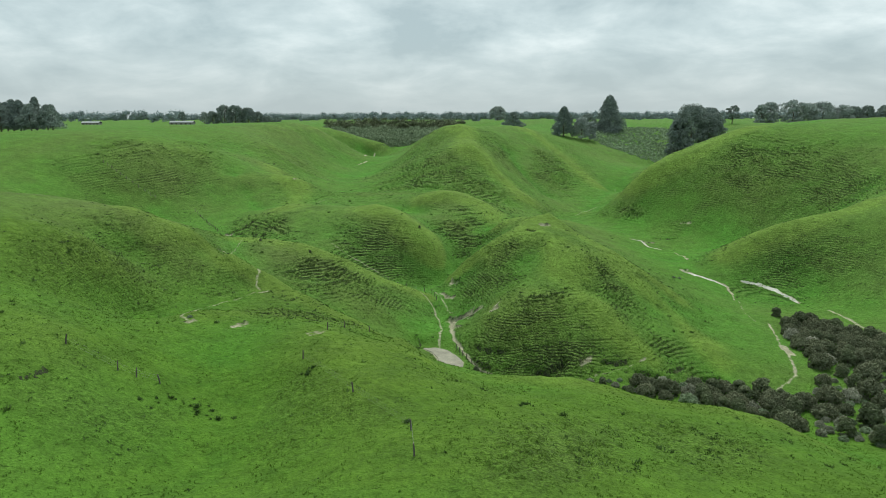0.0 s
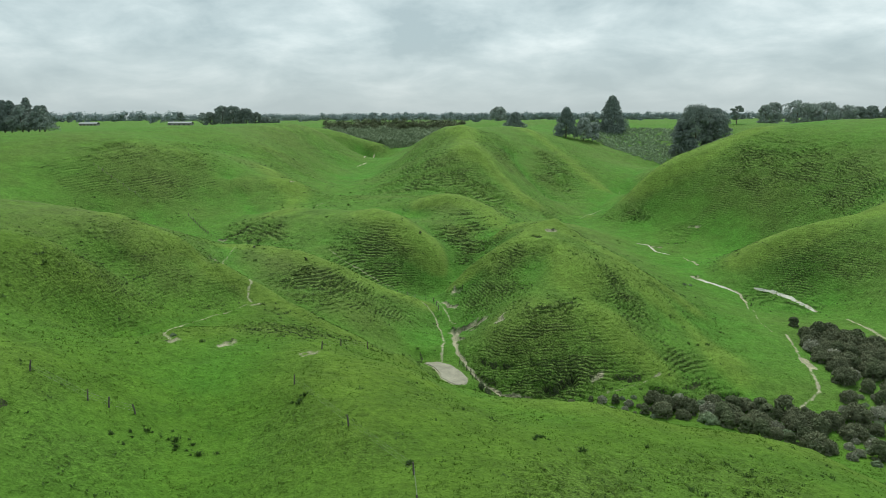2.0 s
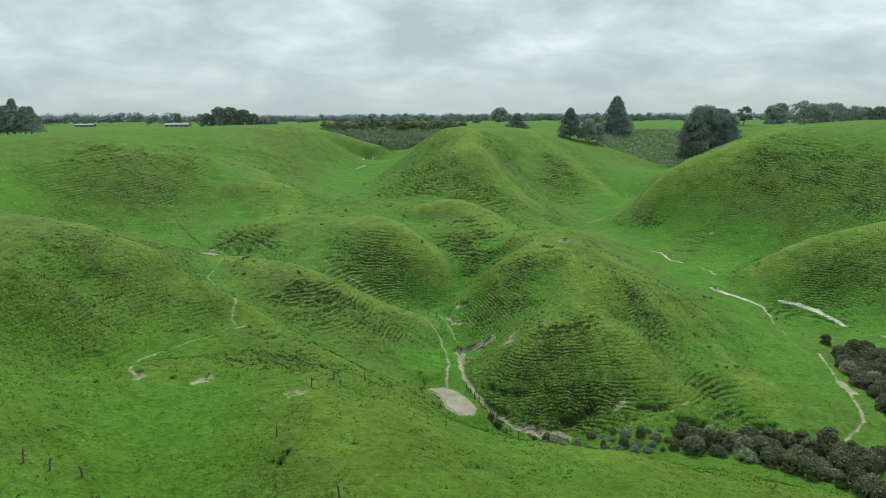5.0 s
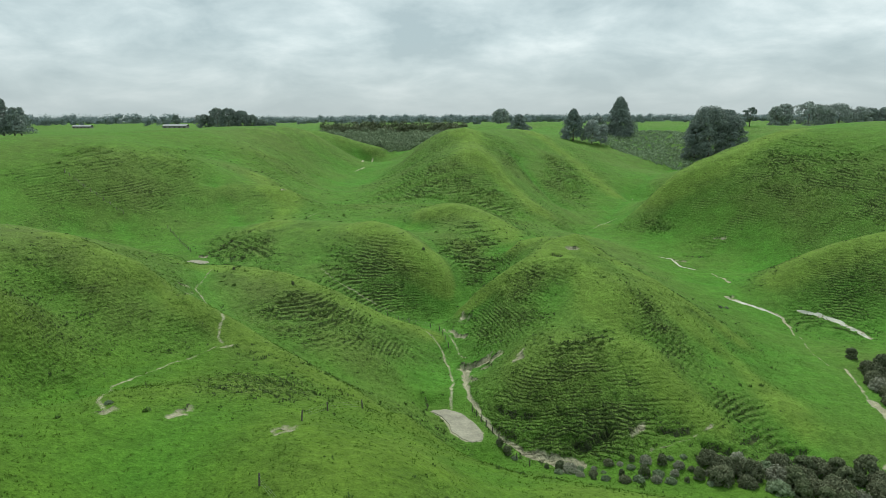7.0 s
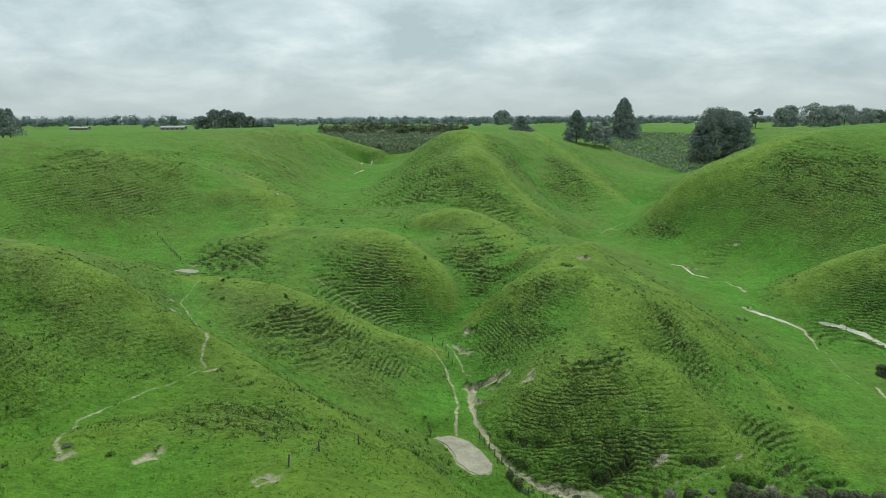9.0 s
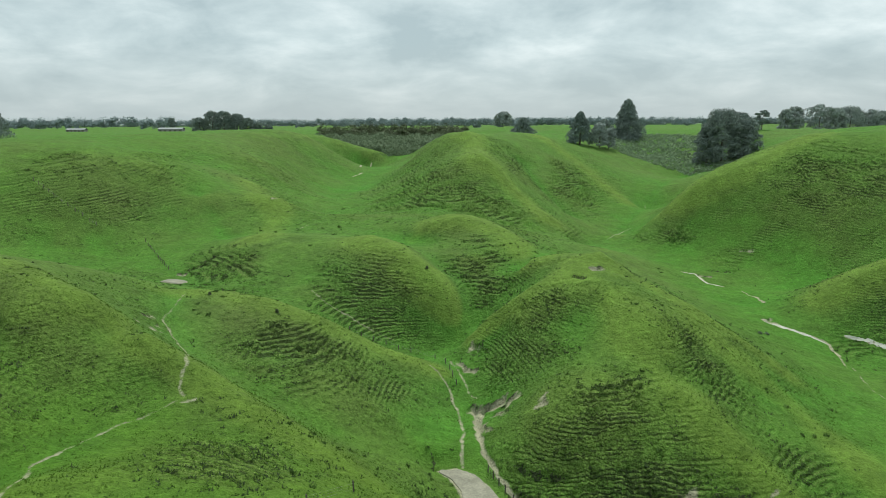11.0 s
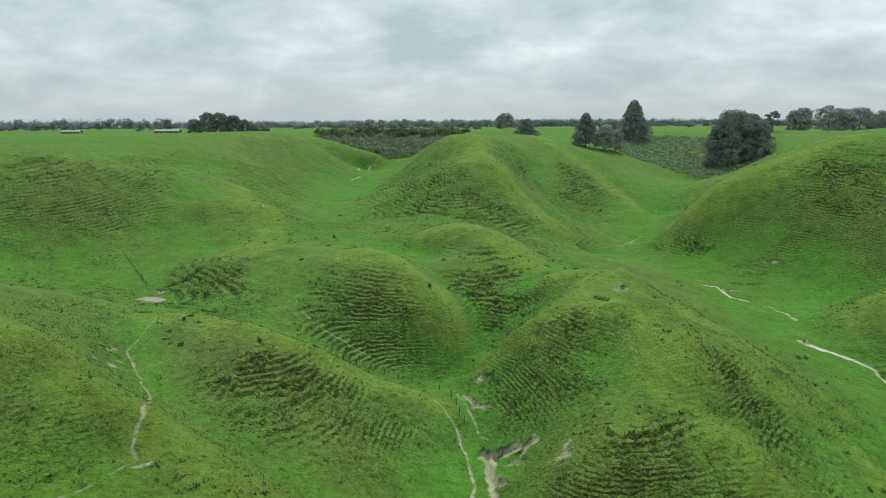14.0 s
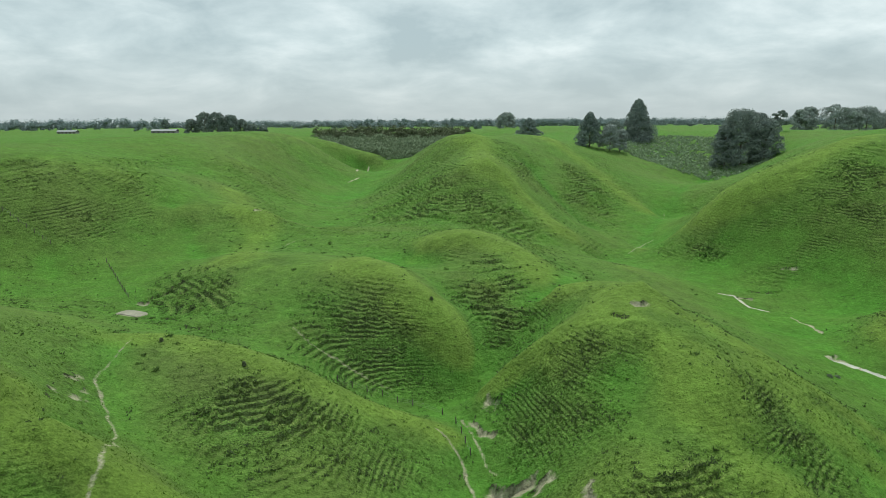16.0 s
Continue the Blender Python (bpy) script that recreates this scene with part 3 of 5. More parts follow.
def track(line, half, sink=0.1, end=None):
    """A bare track or stream bed: pale earth, a little sunk; end: its half width at the far end."""
    n = len(line) - 1
    for k in range(n):
        h = half if end is None else half + (end - half) * (k + 0.5) / n
        where, d = along(line[k:k + 2])
        d = d + 1.3 * min(h, 0.6) * (rough(GX[where], GY[where], 1.4, 62, 3) - 0.5)
        Z[where] -= sink * step(h + 0.5, h * 0.4, d) * np.where(BARE[where] > 0.25, 1.0, 0.3)
        BARE[where] = np.minimum(BARE[where], d - h)


def basin(outline, level):
    """A flat for a pond or pool within the outline."""
    pts = np.array(outline, float)[:, :2]
    cx, cy = pts.mean(0)
    ia, ib = np.searchsorted(XS, (pts[:, 0].min() - 8, pts[:, 0].max() + 8))
    ja, jb = np.searchsorted(YS, (pts[:, 1].min() - 8, pts[:, 1].max() + 8))
    gx, gy = GX[ja:jb, ia:ib], GY[ja:jb, ia:ib]
    inside, best = np.zeros(gx.shape, bool), np.full(gx.shape, 99.0)
    for (ax, ay), (bx, by) in zip(pts, np.roll(pts, -1, 0)):
        cross = ((ay > gy) != (by > gy)) & (gx < (bx - ax) * (gy - ay) / (by - ay + 1e-9) + ax)
        inside ^= cross
        dx, dy = bx - ax, by - ay
        u = np.clip(((gx - ax) * dx + (gy - ay) * dy) / (dx * dx + dy * dy + 1e-9), 0, 1)
        best = np.minimum(best, np.hypot(gx - ax - u * dx, gy - ay - u * dy))
    k = np.where(inside, 1.0, step(5.0, 0.6, best))
    zz = Z[ja:jb, ia:ib]
    Z[ja:jb, ia:ib] = zz * (1 - k) + (level - 0.12) * k
    BARE[ja:jb, ia:ib] = np.minimum(BARE[ja:jb, ia:ib], np.where(inside, -best, best) - 0.3)


def scarp(x, y, length, drop, run, turn=0.0, clay=True, facing=None):
    """A slip: the turf broken along an arc, the ground below it fallen away downhill."""
    i, j = np.searchsorted(XS, x), np.searchsorted(YS, y)
    gx_, gy_ = SLOPE_X[j, i], SLOPE_Y[j, i]
    a = math.atan2(-gy_, -gx_) + radians(turn) if facing is None else radians(facing)
    ca, sa = math.cos(a), math.sin(a)
    r = length + run
    ia, ib = np.searchsorted(XS, (x - r, x + r))
    ja, jb = np.searchsorted(YS, (y - r, y + r))
    gx, gy = GX[ja:jb, ia:ib] - x, GY[ja:jb, ia:ib] - y
    d, s = gx * ca + gy * sa, -gx * sa + gy * ca
    d = d + 0.35 * s * s / length + 1.1 * (rough(gx + x, gy + y, 2.0, 71, 2) - 0.5) + 0.8 * (rough(gx + x, gy + y, 0.8, 73, 2) - 0.5)
    window = step(length * 0.5, length * 0.36, np.abs(s))
    fall = drop * step(0.0, 0.45, d) * np.exp(-np.clip(d, 0, 99) / run) * window
    Z[ja:jb, ia:ib] -= fall
    lip = 0.16 if clay else 0.30 + 0.16 * drop
    if clay:
        edge = np.maximum.reduce([np.abs(s) - 0.40 * length, (d - run) * 0.6, lip - d]) + 1.5 * (rough(gx + x, gy + y, 1.7, 75, 3) - 0.5)
        BARE[ja:jb, ia:ib] = np.minimum(BARE[ja:jb, ia:ib], np.maximum(edge * 0.5, -0.35))
    # dark band along the lip, coloured in place of the overhang's shade
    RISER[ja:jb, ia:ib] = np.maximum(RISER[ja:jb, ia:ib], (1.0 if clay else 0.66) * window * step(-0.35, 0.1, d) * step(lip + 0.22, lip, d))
    return a


# sheep terraces: treads and risers that follow the contour on steep faces
FACES = []


def face(x, y, ax, ay, bx, by, rows, clumps):
    """A terraced patch: its middle, the two half-axes it spreads along, how stepped and how rank with tussocks it is."""
    FACES.append((x, y, ax, ay, bx, by, rows, clumps))


face(-21.6, 209.6, 12.1, 0.3, -1.1, 11.3, 0.95, 0.5)  # mid knoll
face(-29.8, 212.1, 5.6, 0.2, -1.1, 7.3, 0.8, 0.5)  # mid knoll west
face(-30.6, 170.2, 9.6, 2.9, -2.1, 8.6, 0.95, 0.75)  # south-west spur
face(-19.6, 165.3, 8.4, 5.4, -0.9, 6.7, 0.7, 0.5)  # south-west spur foot
face(9.2, 228.1, 9.3, -5.2, 1.8, 19.0, 0.9, 0.5)  # back knoll
face(11.0, 187.7, 7.0, -7.1, 1.7, 12.1, 0.8, 0.8)  # main spur west
face(18.2, 187.0, 4.9, -3.1, 1.0, 4.9, 0.6, 0.5)  # main spur west crest
face(6.4, 180.0, 4.0, -3.4, 0.8, 7.0, 0.6, 0.7)  # main spur west foot
face(24.9, 142.5, 15.9, -0.8, 1.0, 4.8, 1, 0.35)  # main spur toe
face(16.2, 148.1, 8.7, -1.5, 0.6, 4.5, 0.95, 0.3)  # main spur toe west
face(23.3, 154.6, 7.4, 0.7, 1.4, 7.1, 0.8, 0.15)  # main spur fore
face(34.8, 147.6, 8.3, 1.3, 1.4, 5.0, 0.9, 0.3)  # main spur toe east
face(40.5, 168.7, 10.3, 5.0, 3.6, 12.0, 0.95, 0.9)  # main spur east
face(41.7, 159.7, 6.7, 3.6, 2.5, 7.7, 0.8, 0.5)  # main spur east foot
face(52.8, 149.9, 6.9, 1.9, 2.1, 4.8, 0.7, 0.25)  # toe far east
face(49.5, 140.3, 7.4, 1.7, 2.0, 4.4, 0.8, 0.4)  # toe far east low
face(-58.2, 130.4, 4.1, 9.1, -4.8, 9.2, 0.45, 0.6)  # west hillside
face(-53.6, 117.7, 3.0, 3.2, -1.3, 2.6, 0.5, 0.4)  # west hillside low
face(-69.5, 148.9, 3.0, 10.1, -6.6, 11.3, 0.35, 0.6)  # west hillside top
face(-46.1, 134.7, 3.6, 1.9, -1.4, 3.4, 0.5, 0.5)  # path side
face(-28.0, 121.2, 7.0, 4.9, -2.8, 9.7, 0.7, 0.3)  # near spur front
face(-47.3, 145.0, 3.0, 1.7, -2.4, 4.2, 0.3, 0.7)  # bench west
face(-62.4, 227.0, 11.3, -5.1, -5.7, 15.8, 0.85, 0.5)  # pool hill
face(-49.2, 210.6, 9.0, -0.7, -3.1, 11.8, 0.4, 0.4)  # pool hill foot
face(-5.9, 337.6, 32.4, -16.4, 0.0, 47.3, 0.85, 0.4)  # north hill west
face(12.3, 321.4, 18.8, 6.6, 1.7, 22.6, 0.75, 0.6)  # north hill low
face(34.0, 402.0, 7.8, 15.4, 3.2, 26.7, 0.6, 0.3)  # north hill mid
face(71.0, 423.5, 19.0, 15.0, 9.6, 45.1, 0.8, 0.6)  # north hill east
face(-82.9, 345.4, 2.4, 18.2, -7.0, 24.8, 0.4, 0.25)  # north-west knoll
face(-111.1, 274.7, 8.0, 6.2, -3.8, 8.2, 0.6, 0.4)  # west hill a
face(-127.5, 282.3, 7.6, 4.0, -5.3, 9.8, 0.4, 0.6)  # west hill b
face(-116.9, 335.1, 1.1, 25.8, -7.2, 17.0, 0.4, 0.4)  # west hill c
face(-109.3, 272.7, 8.0, 6.3, -3.0, 7.7, 0.5, 0.4)  # west hill d
face(-127.0, 282.8, 12.6, 7.4, -4.9, 10.8, 0.4, 0.5)  # west hill e
face(134.9, 294.4, 21.8, -15.3, 7.1, 15.6, 0.9, 0.5)  # east hill top
face(114.4, 293.7, 17.1, -14.2, 2.7, 7.5, 0.8, 0.4)  # east hill middle
face(84.1, 312.8, 9.9, -17.8, 1.4, 5.3, 0.8, 0.9)  # east hill toe
face(106.6, 283.4, 14.5, -9.3, 2.4, 6.2, 0.55, 0.3)  # east hill foot
face(112.1, 223.4, 7.4, -3.5, 12.5, 21.9, 0.75, 0.4)  # east side spur
face(118.9, 214.9, 12.2, -7.4, 2.9, 6.7, 0.65, 0.3)  # east side spur low
face(152.3, 268.6, 12.2, -13.5, 7.1, 14.5, 0.8, 0.6)  # east hill right
face(12.1, 63.2, 7.7, 4.4, 1.7, 9.5, 0.1, 0.75)  # near hill right
face(29.0, 71.5, 8.0, 2.5, 3.5, 9.2, 0.15, 0.55)  # near hill far right
face(-63.6, 118.7, 0.1, 12.7, -5.2, 10.1, 0.3, 0.55)  # near hill left
face(-53.5, 121.1, 3.4, 6.4, -2.1, 5.4, 0.25, 0.5)  # near hill west
face(-9.9, 70.8, 5.9, -1.7, -0.6, 4.6, 0.05, 0.35)  # near hill top
face(118.0, 262.0, 14.0, -6.0, 4.0, 14.0, 0.35, 0.35)  # east hollow side
face(104.0, 268.0, 12.0, -6.0, 3.0, 10.0, 0.2, 0.3)  # east stream bank
face(-92.0, 225.0, 16.0, 6.0, -8.0, 18.0, 0.2, 0.35)  # west basin side
face(-45.0, 300.0, 26.0, 4.0, -4.0, 24.0, 0.1, 0.3)  # basin floor
_patch = rough(GX, GY, 26, 20, 3)
TERRACE = 0.36 * step(0.28, 0.55, STEEP) * step(0.36, 0.60, _patch) * step(96, 128, GY)
TUSSOCK = 0.34 * step(0.22, 0.5, STEEP) * step(0.42, 0.64, rough(GX, GY, 17, 22, 3))
_ragged = rough(GX, GY, 9, 26, 3)
for _x, _y, _ax, _ay, _bx, _by, _rows, _clumps in FACES:
    _det = _ax * _by - _ay * _bx
    _u, _v = ((GX - _x) * _by - (GY - _y) * _bx) / _det, ((GY - _y) * _ax - (GX - _x) * _ay) / _det
    _in = step(1.9, 0.15, np.hypot(_u, _v) + 1.1 * (_ragged - 0.5) + 0.6 * (_patch - 0.5))
    TERRACE = np.maximum(TERRACE, 0.92 * _rows * _in * step(0.08, 0.24, STEEP))
    TUSSOCK = np.maximum(TUSSOCK, _clumps * _in)
TERRACE *= np.where((GY > 40) & (GY < 640), 1.0, 0.0)
TUSSOCK *= np.where((GY > 40) & (GY < 640), 1.0, 0.0)
# short yellower turf along the crests, where the stock walk
CREST = np.zeros(Z.shape)
for _line, _amount in CRESTS:
    _pts = np.array(_line, float)[:, :2]
    for (_ax, _ay), (_bx, _by) in zip(_pts[:-1], _pts[1:]):
        _wide = 5.2 + 0.014 * max(0, _ay - 150)
        _ia, _ib = np.searchsorted(XS, (min(_ax, _bx) - 3 * _wide, max(_ax, _bx) + 3 * _wide))
        _ja, _jb = np.searchsorted(YS, (min(_ay, _by) - 3 * _wide, max(_ay, _by) + 3 * _wide))
        _gx, _gy = GX[_ja:_jb, _ia:_ib], GY[_ja:_jb, _ia:_ib]
        _dx, _dy = _bx - _ax, _by - _ay
        _u = np.clip(((_gx - _ax) * _dx + (_gy - _ay) * _dy) / (_dx * _dx + _dy * _dy + 1e-9), 0, 1)
        _d = np.hypot(_gx - _ax - _u * _dx, _gy - _ay - _u * _dy) + 3.0 * (rough(_gx, _gy, 7, 95, 2) - 0.5)
        CREST[_ja:_jb, _ia:_ib] = np.maximum(CREST[_ja:_jb, _ia:_ib], np.exp(-(_d / _wide) ** 2))
TERRACE *= 1 - 0.75 * CREST


def apron(x, y, ax, ay, bx, by):
    """A smooth grassy patch between the stepped ones: its middle and two half-axes."""
    det = ax * by - ay * bx
    u, v = ((GX - x) * by - (GY - y) * bx) / det, ((GY - y) * ax - (GX - x) * ay) / det
    return 1 - 0.9 * step(1.5, 0.6, np.hypot(u, v) + 0.9 * (_ragged - 0.5))


APRONS = apron(98.8, 299.3, 13.8, -1.6, 0.3, -5.5)  # east hill, between the bands
APRONS = APRONS * apron(106.5, 268.6, 13.2, -4.6, -9.2, -19.6)  # east hill foot
APRONS = APRONS * apron(78.1, 291.1, 11.9, 0.3, -3.6, -13.4)  # east hill lower face
APRONS = APRONS * apron(96.6, 406.1, -13.7, -75.8, 7.0, 12.6)  # north hill east skirt
APRONS *= 1 - 0.5 * step(-38, -52, GX) * step(195, 165, GY)  # the gentler west hillside
TERRACE *= APRONS
TUSSOCK *= APRONS
_height = 0.48 + 0.13 * step(170, 225, GY) + 0.27 * step(225, 340, GY)
_phase = LAND / _height + 1.1 * rough(GX, GY, 26, 24, 2) + 0.45 * rough(GX, GY, 8, 29, 2) + 0.30 * rough(GX, GY, 2.4, 28, 2)
_p = _phase - np.floor(_phase)
# the rows break off and start again along the slope
_keep = 0.25 + 0.75 * step(0.34, 0.56, rough(GX, GY + 2.5 * np.floor(_phase), 6.5, 33, 3))
Z = Z + TERRACE * _keep * 0.85 * _height * (step(0.55, 0.90, _p) - _p + 0.17)
PHASE, STEPPED = _phase, TERRACE * _keep
TUSSOCK *= 1 - 0.8 * CREST
# hummocky turf, and tussocks that stand up from it where the pasture is rank
_billow = 1 - np.abs(2 * rough(GX, GY, 1.3, 52, 2) - 1) * 2.6
_size = 1.0 + 0.8 * step(230, 330, GY)
Z = Z + 0.85 * _size * np.clip(TUSSOCK + 0.35 * TERRACE, 0, 1) * np.clip(_billow, -0.3, 1) * step(0.42, 0.60, rough(GX, GY, 3.1, 56, 2))
Z = Z + (0.42 * (rough(GX, GY, 1.9, 40, 3) - 0.5) + 0.42 * TERRACE * (rough(GX, GY, 1.0, 48, 2) - 0.5) + 0.9 * (rough(GX, GY, 14, 44, 2) - 0.5)) * step(0.0, 40, GY + 20) * step(900, 500, GY)

TRACKS = {
    "path_w": (0.15, 0.12), "patch_path": (0.3, 0.1), "track_main": (0.24, 0.25), "stream_main": (0.42, 0.5), "rill_upper": (0.16, 0.2),
    "stream_e1": (0.9, 0.2, 0.35), "stream_e2": (0.4, 0.2), "stream_e3": (1.0, 0.25, 0.15), "stream_e4": (0.35, 0.2, 0.7), "track_e5": (0.3, 0.1), "patch_e": (1.1, 0.05),
    "track_e6": (0.35, 0.1), "track_n1": (0.22, 0.1), "track_n2": (0.35, 0.1), "track_nw": (0.6, 0.0), "track_nw2": (0.5, 0.0), "bare_fg1": (0.45, 0.1),
    "bare_fg2": (0.35, 0.15), "mound_track": (0.15, 0.08), "bank_track": (0.10, 0.15),
    "stream_toe": (0.75, 0.35, 1.0), "slip_fan": (1.0, 0.3, 0.45), "toe_path": (0.16, 0.1), "track_e3": (0.09, 0.1),
}
PATHS = {}
PATHS["path_w"] = [(-55.4, 185.4), (-54.9, 178.2), (-54.7, 173.5), (-54.2, 170.7), (-50.2, 164.3), (-48.2, 160.9), (-45.3, 157.2), (-43.1, 152.8), (-39.7, 142.8), (-40.0, 140.7), (-39.3, 138.4), (-38.4, 137.0), (-39.1, 136.3), (-40.4, 134.1), (-42.0, 131.9), (-43.6, 129.9), (-44.7, 126.3), (-45.4, 123.2), (-46.0, 120.9), (-46.6, 118.9), (-47.0, 118.5), (-42.1, 105.5), (-40.9, 103.8), (-39.7, 102.3)]
PATHS["patch_path"] = [(-38.2, 135.9), (-36.7, 136.5)]
PATHS["track_main"] = [(-6.9, 182.1), (-4.8, 179.8), (-3.0, 177.1), (-1.7, 172.5), (-0.9, 165.5), (-0.8, 154.9), (-0.9, 148.8)]
PATHS["stream_main"] = [(1.6, 170.0), (1.6, 162.9), (2.2, 154.9), (2.9, 150.4), (4.2, 146.8), (6.2, 144.6), (8.3, 142.5), (11.3, 140.3), (15.7, 139.2), (20.9, 138.3)]
PATHS["rill_upper"] = [(-2.3, 189.0), (-0.5, 182.3), (0.9, 178.0), (2.2, 173.5)]
PATHS["pond"] = [(-4.8, 147.8), (-2.0, 148.4), (0.6, 146.4), (2.6, 142.8), (4.0, 138.8), (3.4, 136.2), (1.3, 136.0), (-0.9, 138.8), (-1.7, 142.3), (-2.9, 145.4)]
PATHS["pool_w"] = [(-76.8, 224.0), (-75.9, 226.4), (-73.7, 226.4), (-70.8, 224.8), (-69.8, 223.0), (-71.0, 221.5), (-72.9, 222.1), (-74.6, 223.0)]
PATHS["stream_e1"] = [(76.7, 276.8), (81.1, 277.3), (81.2, 266.0), (85.1, 263.2)]
PATHS["stream_e2"] = [(89.1, 258.7), (89.6, 250.8), (88.3, 241.6)]
PATHS["stream_e3"] = [(80.6, 224.5), (83.6, 220.3), (87.4, 216.9), (90.9, 212.8), (90.4, 207.2), (88.1, 199.7)]
PATHS["stream_e4"] = [(96.6, 216.1), (101.7, 214.4), (105.4, 210.7), (107.0, 205.1), (107.7, 200.2)]
PATHS["track_e5"] = [(87.4, 176.7), (85.0, 167.3), (82.8, 160.1), (81.7, 154.4), (79.2, 146.9), (77.3, 141.7), (74.1, 138.4), (70.0, 135.3)]
PATHS["patch_e"] = [(82.9, 159.4), (82.1, 154.1)]
PATHS["track_e6"] = [(110.6, 189.8), (111.5, 185.5), (112.1, 180.1), (111.9, 173.6)]
PATHS["track_n1"] = [(103.0, 410.0), (101.0, 404.0), (98.0, 398.0), (98.5, 393.0)]
PATHS["track_n2"] = [(64.4, 330.0), (68.4, 335.1), (74.7, 345.4), (78.8, 347.3)]
PATHS["track_nw"] = [(-58.3, 578.6), (-58.9, 513.1)]
PATHS["track_nw2"] = [(-54.9, 493.8), (-60.0, 478.5)]
PATHS["bare_fg1"] = [(-33.6, 104.1), (-32.4, 105.4)]
PATHS["bare_fg2"] = [(-20.0, 99.3), (-18.7, 100.1)]
PATHS["mound_track"] = [(-34.9, 208.9), (-30.9, 205.1), (-25.2, 202.8), (-19.6, 201.2), (-15.1, 200.1)]
PATHS["fence_gully"] = [(-24.4, 196.1), (-21.9, 196.3), (-19.3, 197.1), (-16.6, 197.4), (-13.8, 196.9), (-11.1, 197.1), (-5.7, 193.9), (-3.4, 187.7), (-2.6, 183.6), (-2.1, 180.9), (-1.4, 178.8)]
PATHS["fence_main"] = [(2.7, 147.4), (3.4, 145.9), (4.1, 144.1), (4.9, 142.6), (7.8, 137.3), (9.5, 135.9), (11.5, 134.5)]
PATHS["fence_nearw"] = [(-46.7, 80.3), (-40.4, 79.9), (-38.5, 80.6), (-36.0, 81.6)]
PATHS["fence_near"] = [(-19.3, 88.7), (-10.7, 75.5), (-3.4, 65.3), (-2.8, 59.0)]
PATHS["fence_spur"] = [(-18.6, 104.0), (-16.8, 110.7), (-13.6, 119.1)]
PATHS["fence_w"] = [(-95.2, 259.0), (-91.7, 254.4), (-87.6, 248.5), (-83.2, 241.6), (-79.4, 235.9)]
PATHS["fence_ridge"] = [(-134.0, 269.9), (-125.7, 265.9), (-118.1, 263.3), (-110.6, 260.8)]
PATHS["bank_track"] = [(-73.7, 234.1), (-70.2, 239.4), (-66.1, 244.3), (-56.9, 255.7), (-49.4, 282.0)]
PATHS["stream_toe"] = [(6.0, 144.0), (8.1, 142.2), (11.4, 139.6), (15.8, 138.2), (20.5, 137.0)]
PATHS["slip_fan"] = [(3.0, 168.6), (2.0, 165.4), (1.8, 160.0), (2.2, 155.0)]
PATHS["toe_path"] = [(32.0, 137.2), (36.0, 138.2), (40.5, 140.0), (44.5, 142.6)]
PATHS["track_e3"] = [(89.7, 200.8), (86.4, 191.0), (85.1, 185.4), (84.1, 177.4)]
for _name, _shape in TRACKS.items():
    track(PATHS[_name], *_shape)
POND, POND_LEVEL = PATHS["pond"], 3.3
POOL, POOL_LEVEL = PATHS["pool_w"], 15.1
basin(POND, POND_LEVEL)
basin(POOL, POOL_LEVEL)

# slips and cut banks: place, length, drop, run, and the way they face where the slope does not tell
scarp(3.3, 191.6, 4.0, 1.1, 1.6)
scarp(0.0, 187.0, 6.5, 0.8, 1.0, -20)
scarp(1.6, 184.2, 4.5, 0.9, 1.2, 20)
scarp(-72.8, 236.6, 7.0, 1.4, 1.2, facing=-50, clay=False)
scarp(-69.4, 241.6, 6.0, 1.1, 1.0, facing=-45, clay=False)
scarp(-66.0, 236.0, 5.0, 0.8, 0.8, facing=-70, clay=False)
scarp(-74.6, 233.2, 3.4, 0.9, 1.6, facing=-80)
scarp(-62.4, 217.4, 6.0, 0.8, 0.8, facing=-120, clay=False)
scarp(-54.6, 208.8, 6.0, 0.8, 0.8, facing=-120, clay=False)
scarp(-56.4, 168.2, 2.8, 0.6, 0.7)
scarp(-53.4, 166.2, 2.2, 0.5, 0.6)
scarp(-53.0, 162.6, 2.4, 0.5, 0.7)
scarp(-54.6, 160.4, 2.0, 0.5, 0.6)
scarp(-53.6, 157.6, 3.4, 0.9, 0.7, clay=False)
scarp(12.8, 158.0, 4.5, 0.6, 0.8)
scarp(25.0, 193.2, 4.0, 1.2, 0.9, clay=False)
scarp(29.3, 197.4, 4.0, 1.2, 0.9)
scarp(10.5, 146.3, 10.0, 0.9, 1.0, clay=False)
scarp(23.0, 141.6, 8.0, 2.3, 1.6, facing=-80, clay=False)
scarp(30.5, 141.8, 3.0, 0.9, 1.0, facing=-90)
scarp(37.0, 141.0, 7.0, 1.3, 1.3, facing=-95, clay=False)
scarp(43.5, 138.6, 6.0, 2.1, 1.5, facing=-95, clay=False)
scarp(51.0, 142.0, 8.0, 1.1, 1.2, clay=False)
scarp(58.0, 141.2, 6.0, 1.5, 1.2, facing=-95, clay=False)
scarp(8.6, 144.0, 6.0, 0.9, 0.9, facing=-130, clay=False)
scarp(92.0, 281.0, 12.0, 0.9, 1.0, clay=False)
scarp(84.0, 275.5, 6.0, 0.9, 1.2, facing=-100)
scarp(104.0, 290.0, 6.0, 0.8, 0.8)
scarp(81.0, 224.6, 4.0, 0.9, 1.4, facing=-60)
scarp(149.0, 268.0, 9.0, 1.2, 1.5, clay=False)
scarp(-40.2, 103.0, 2.6, 0.5, 0.8)
scarp(-33.0, 106.6, 3.2, 0.5, 1.0)
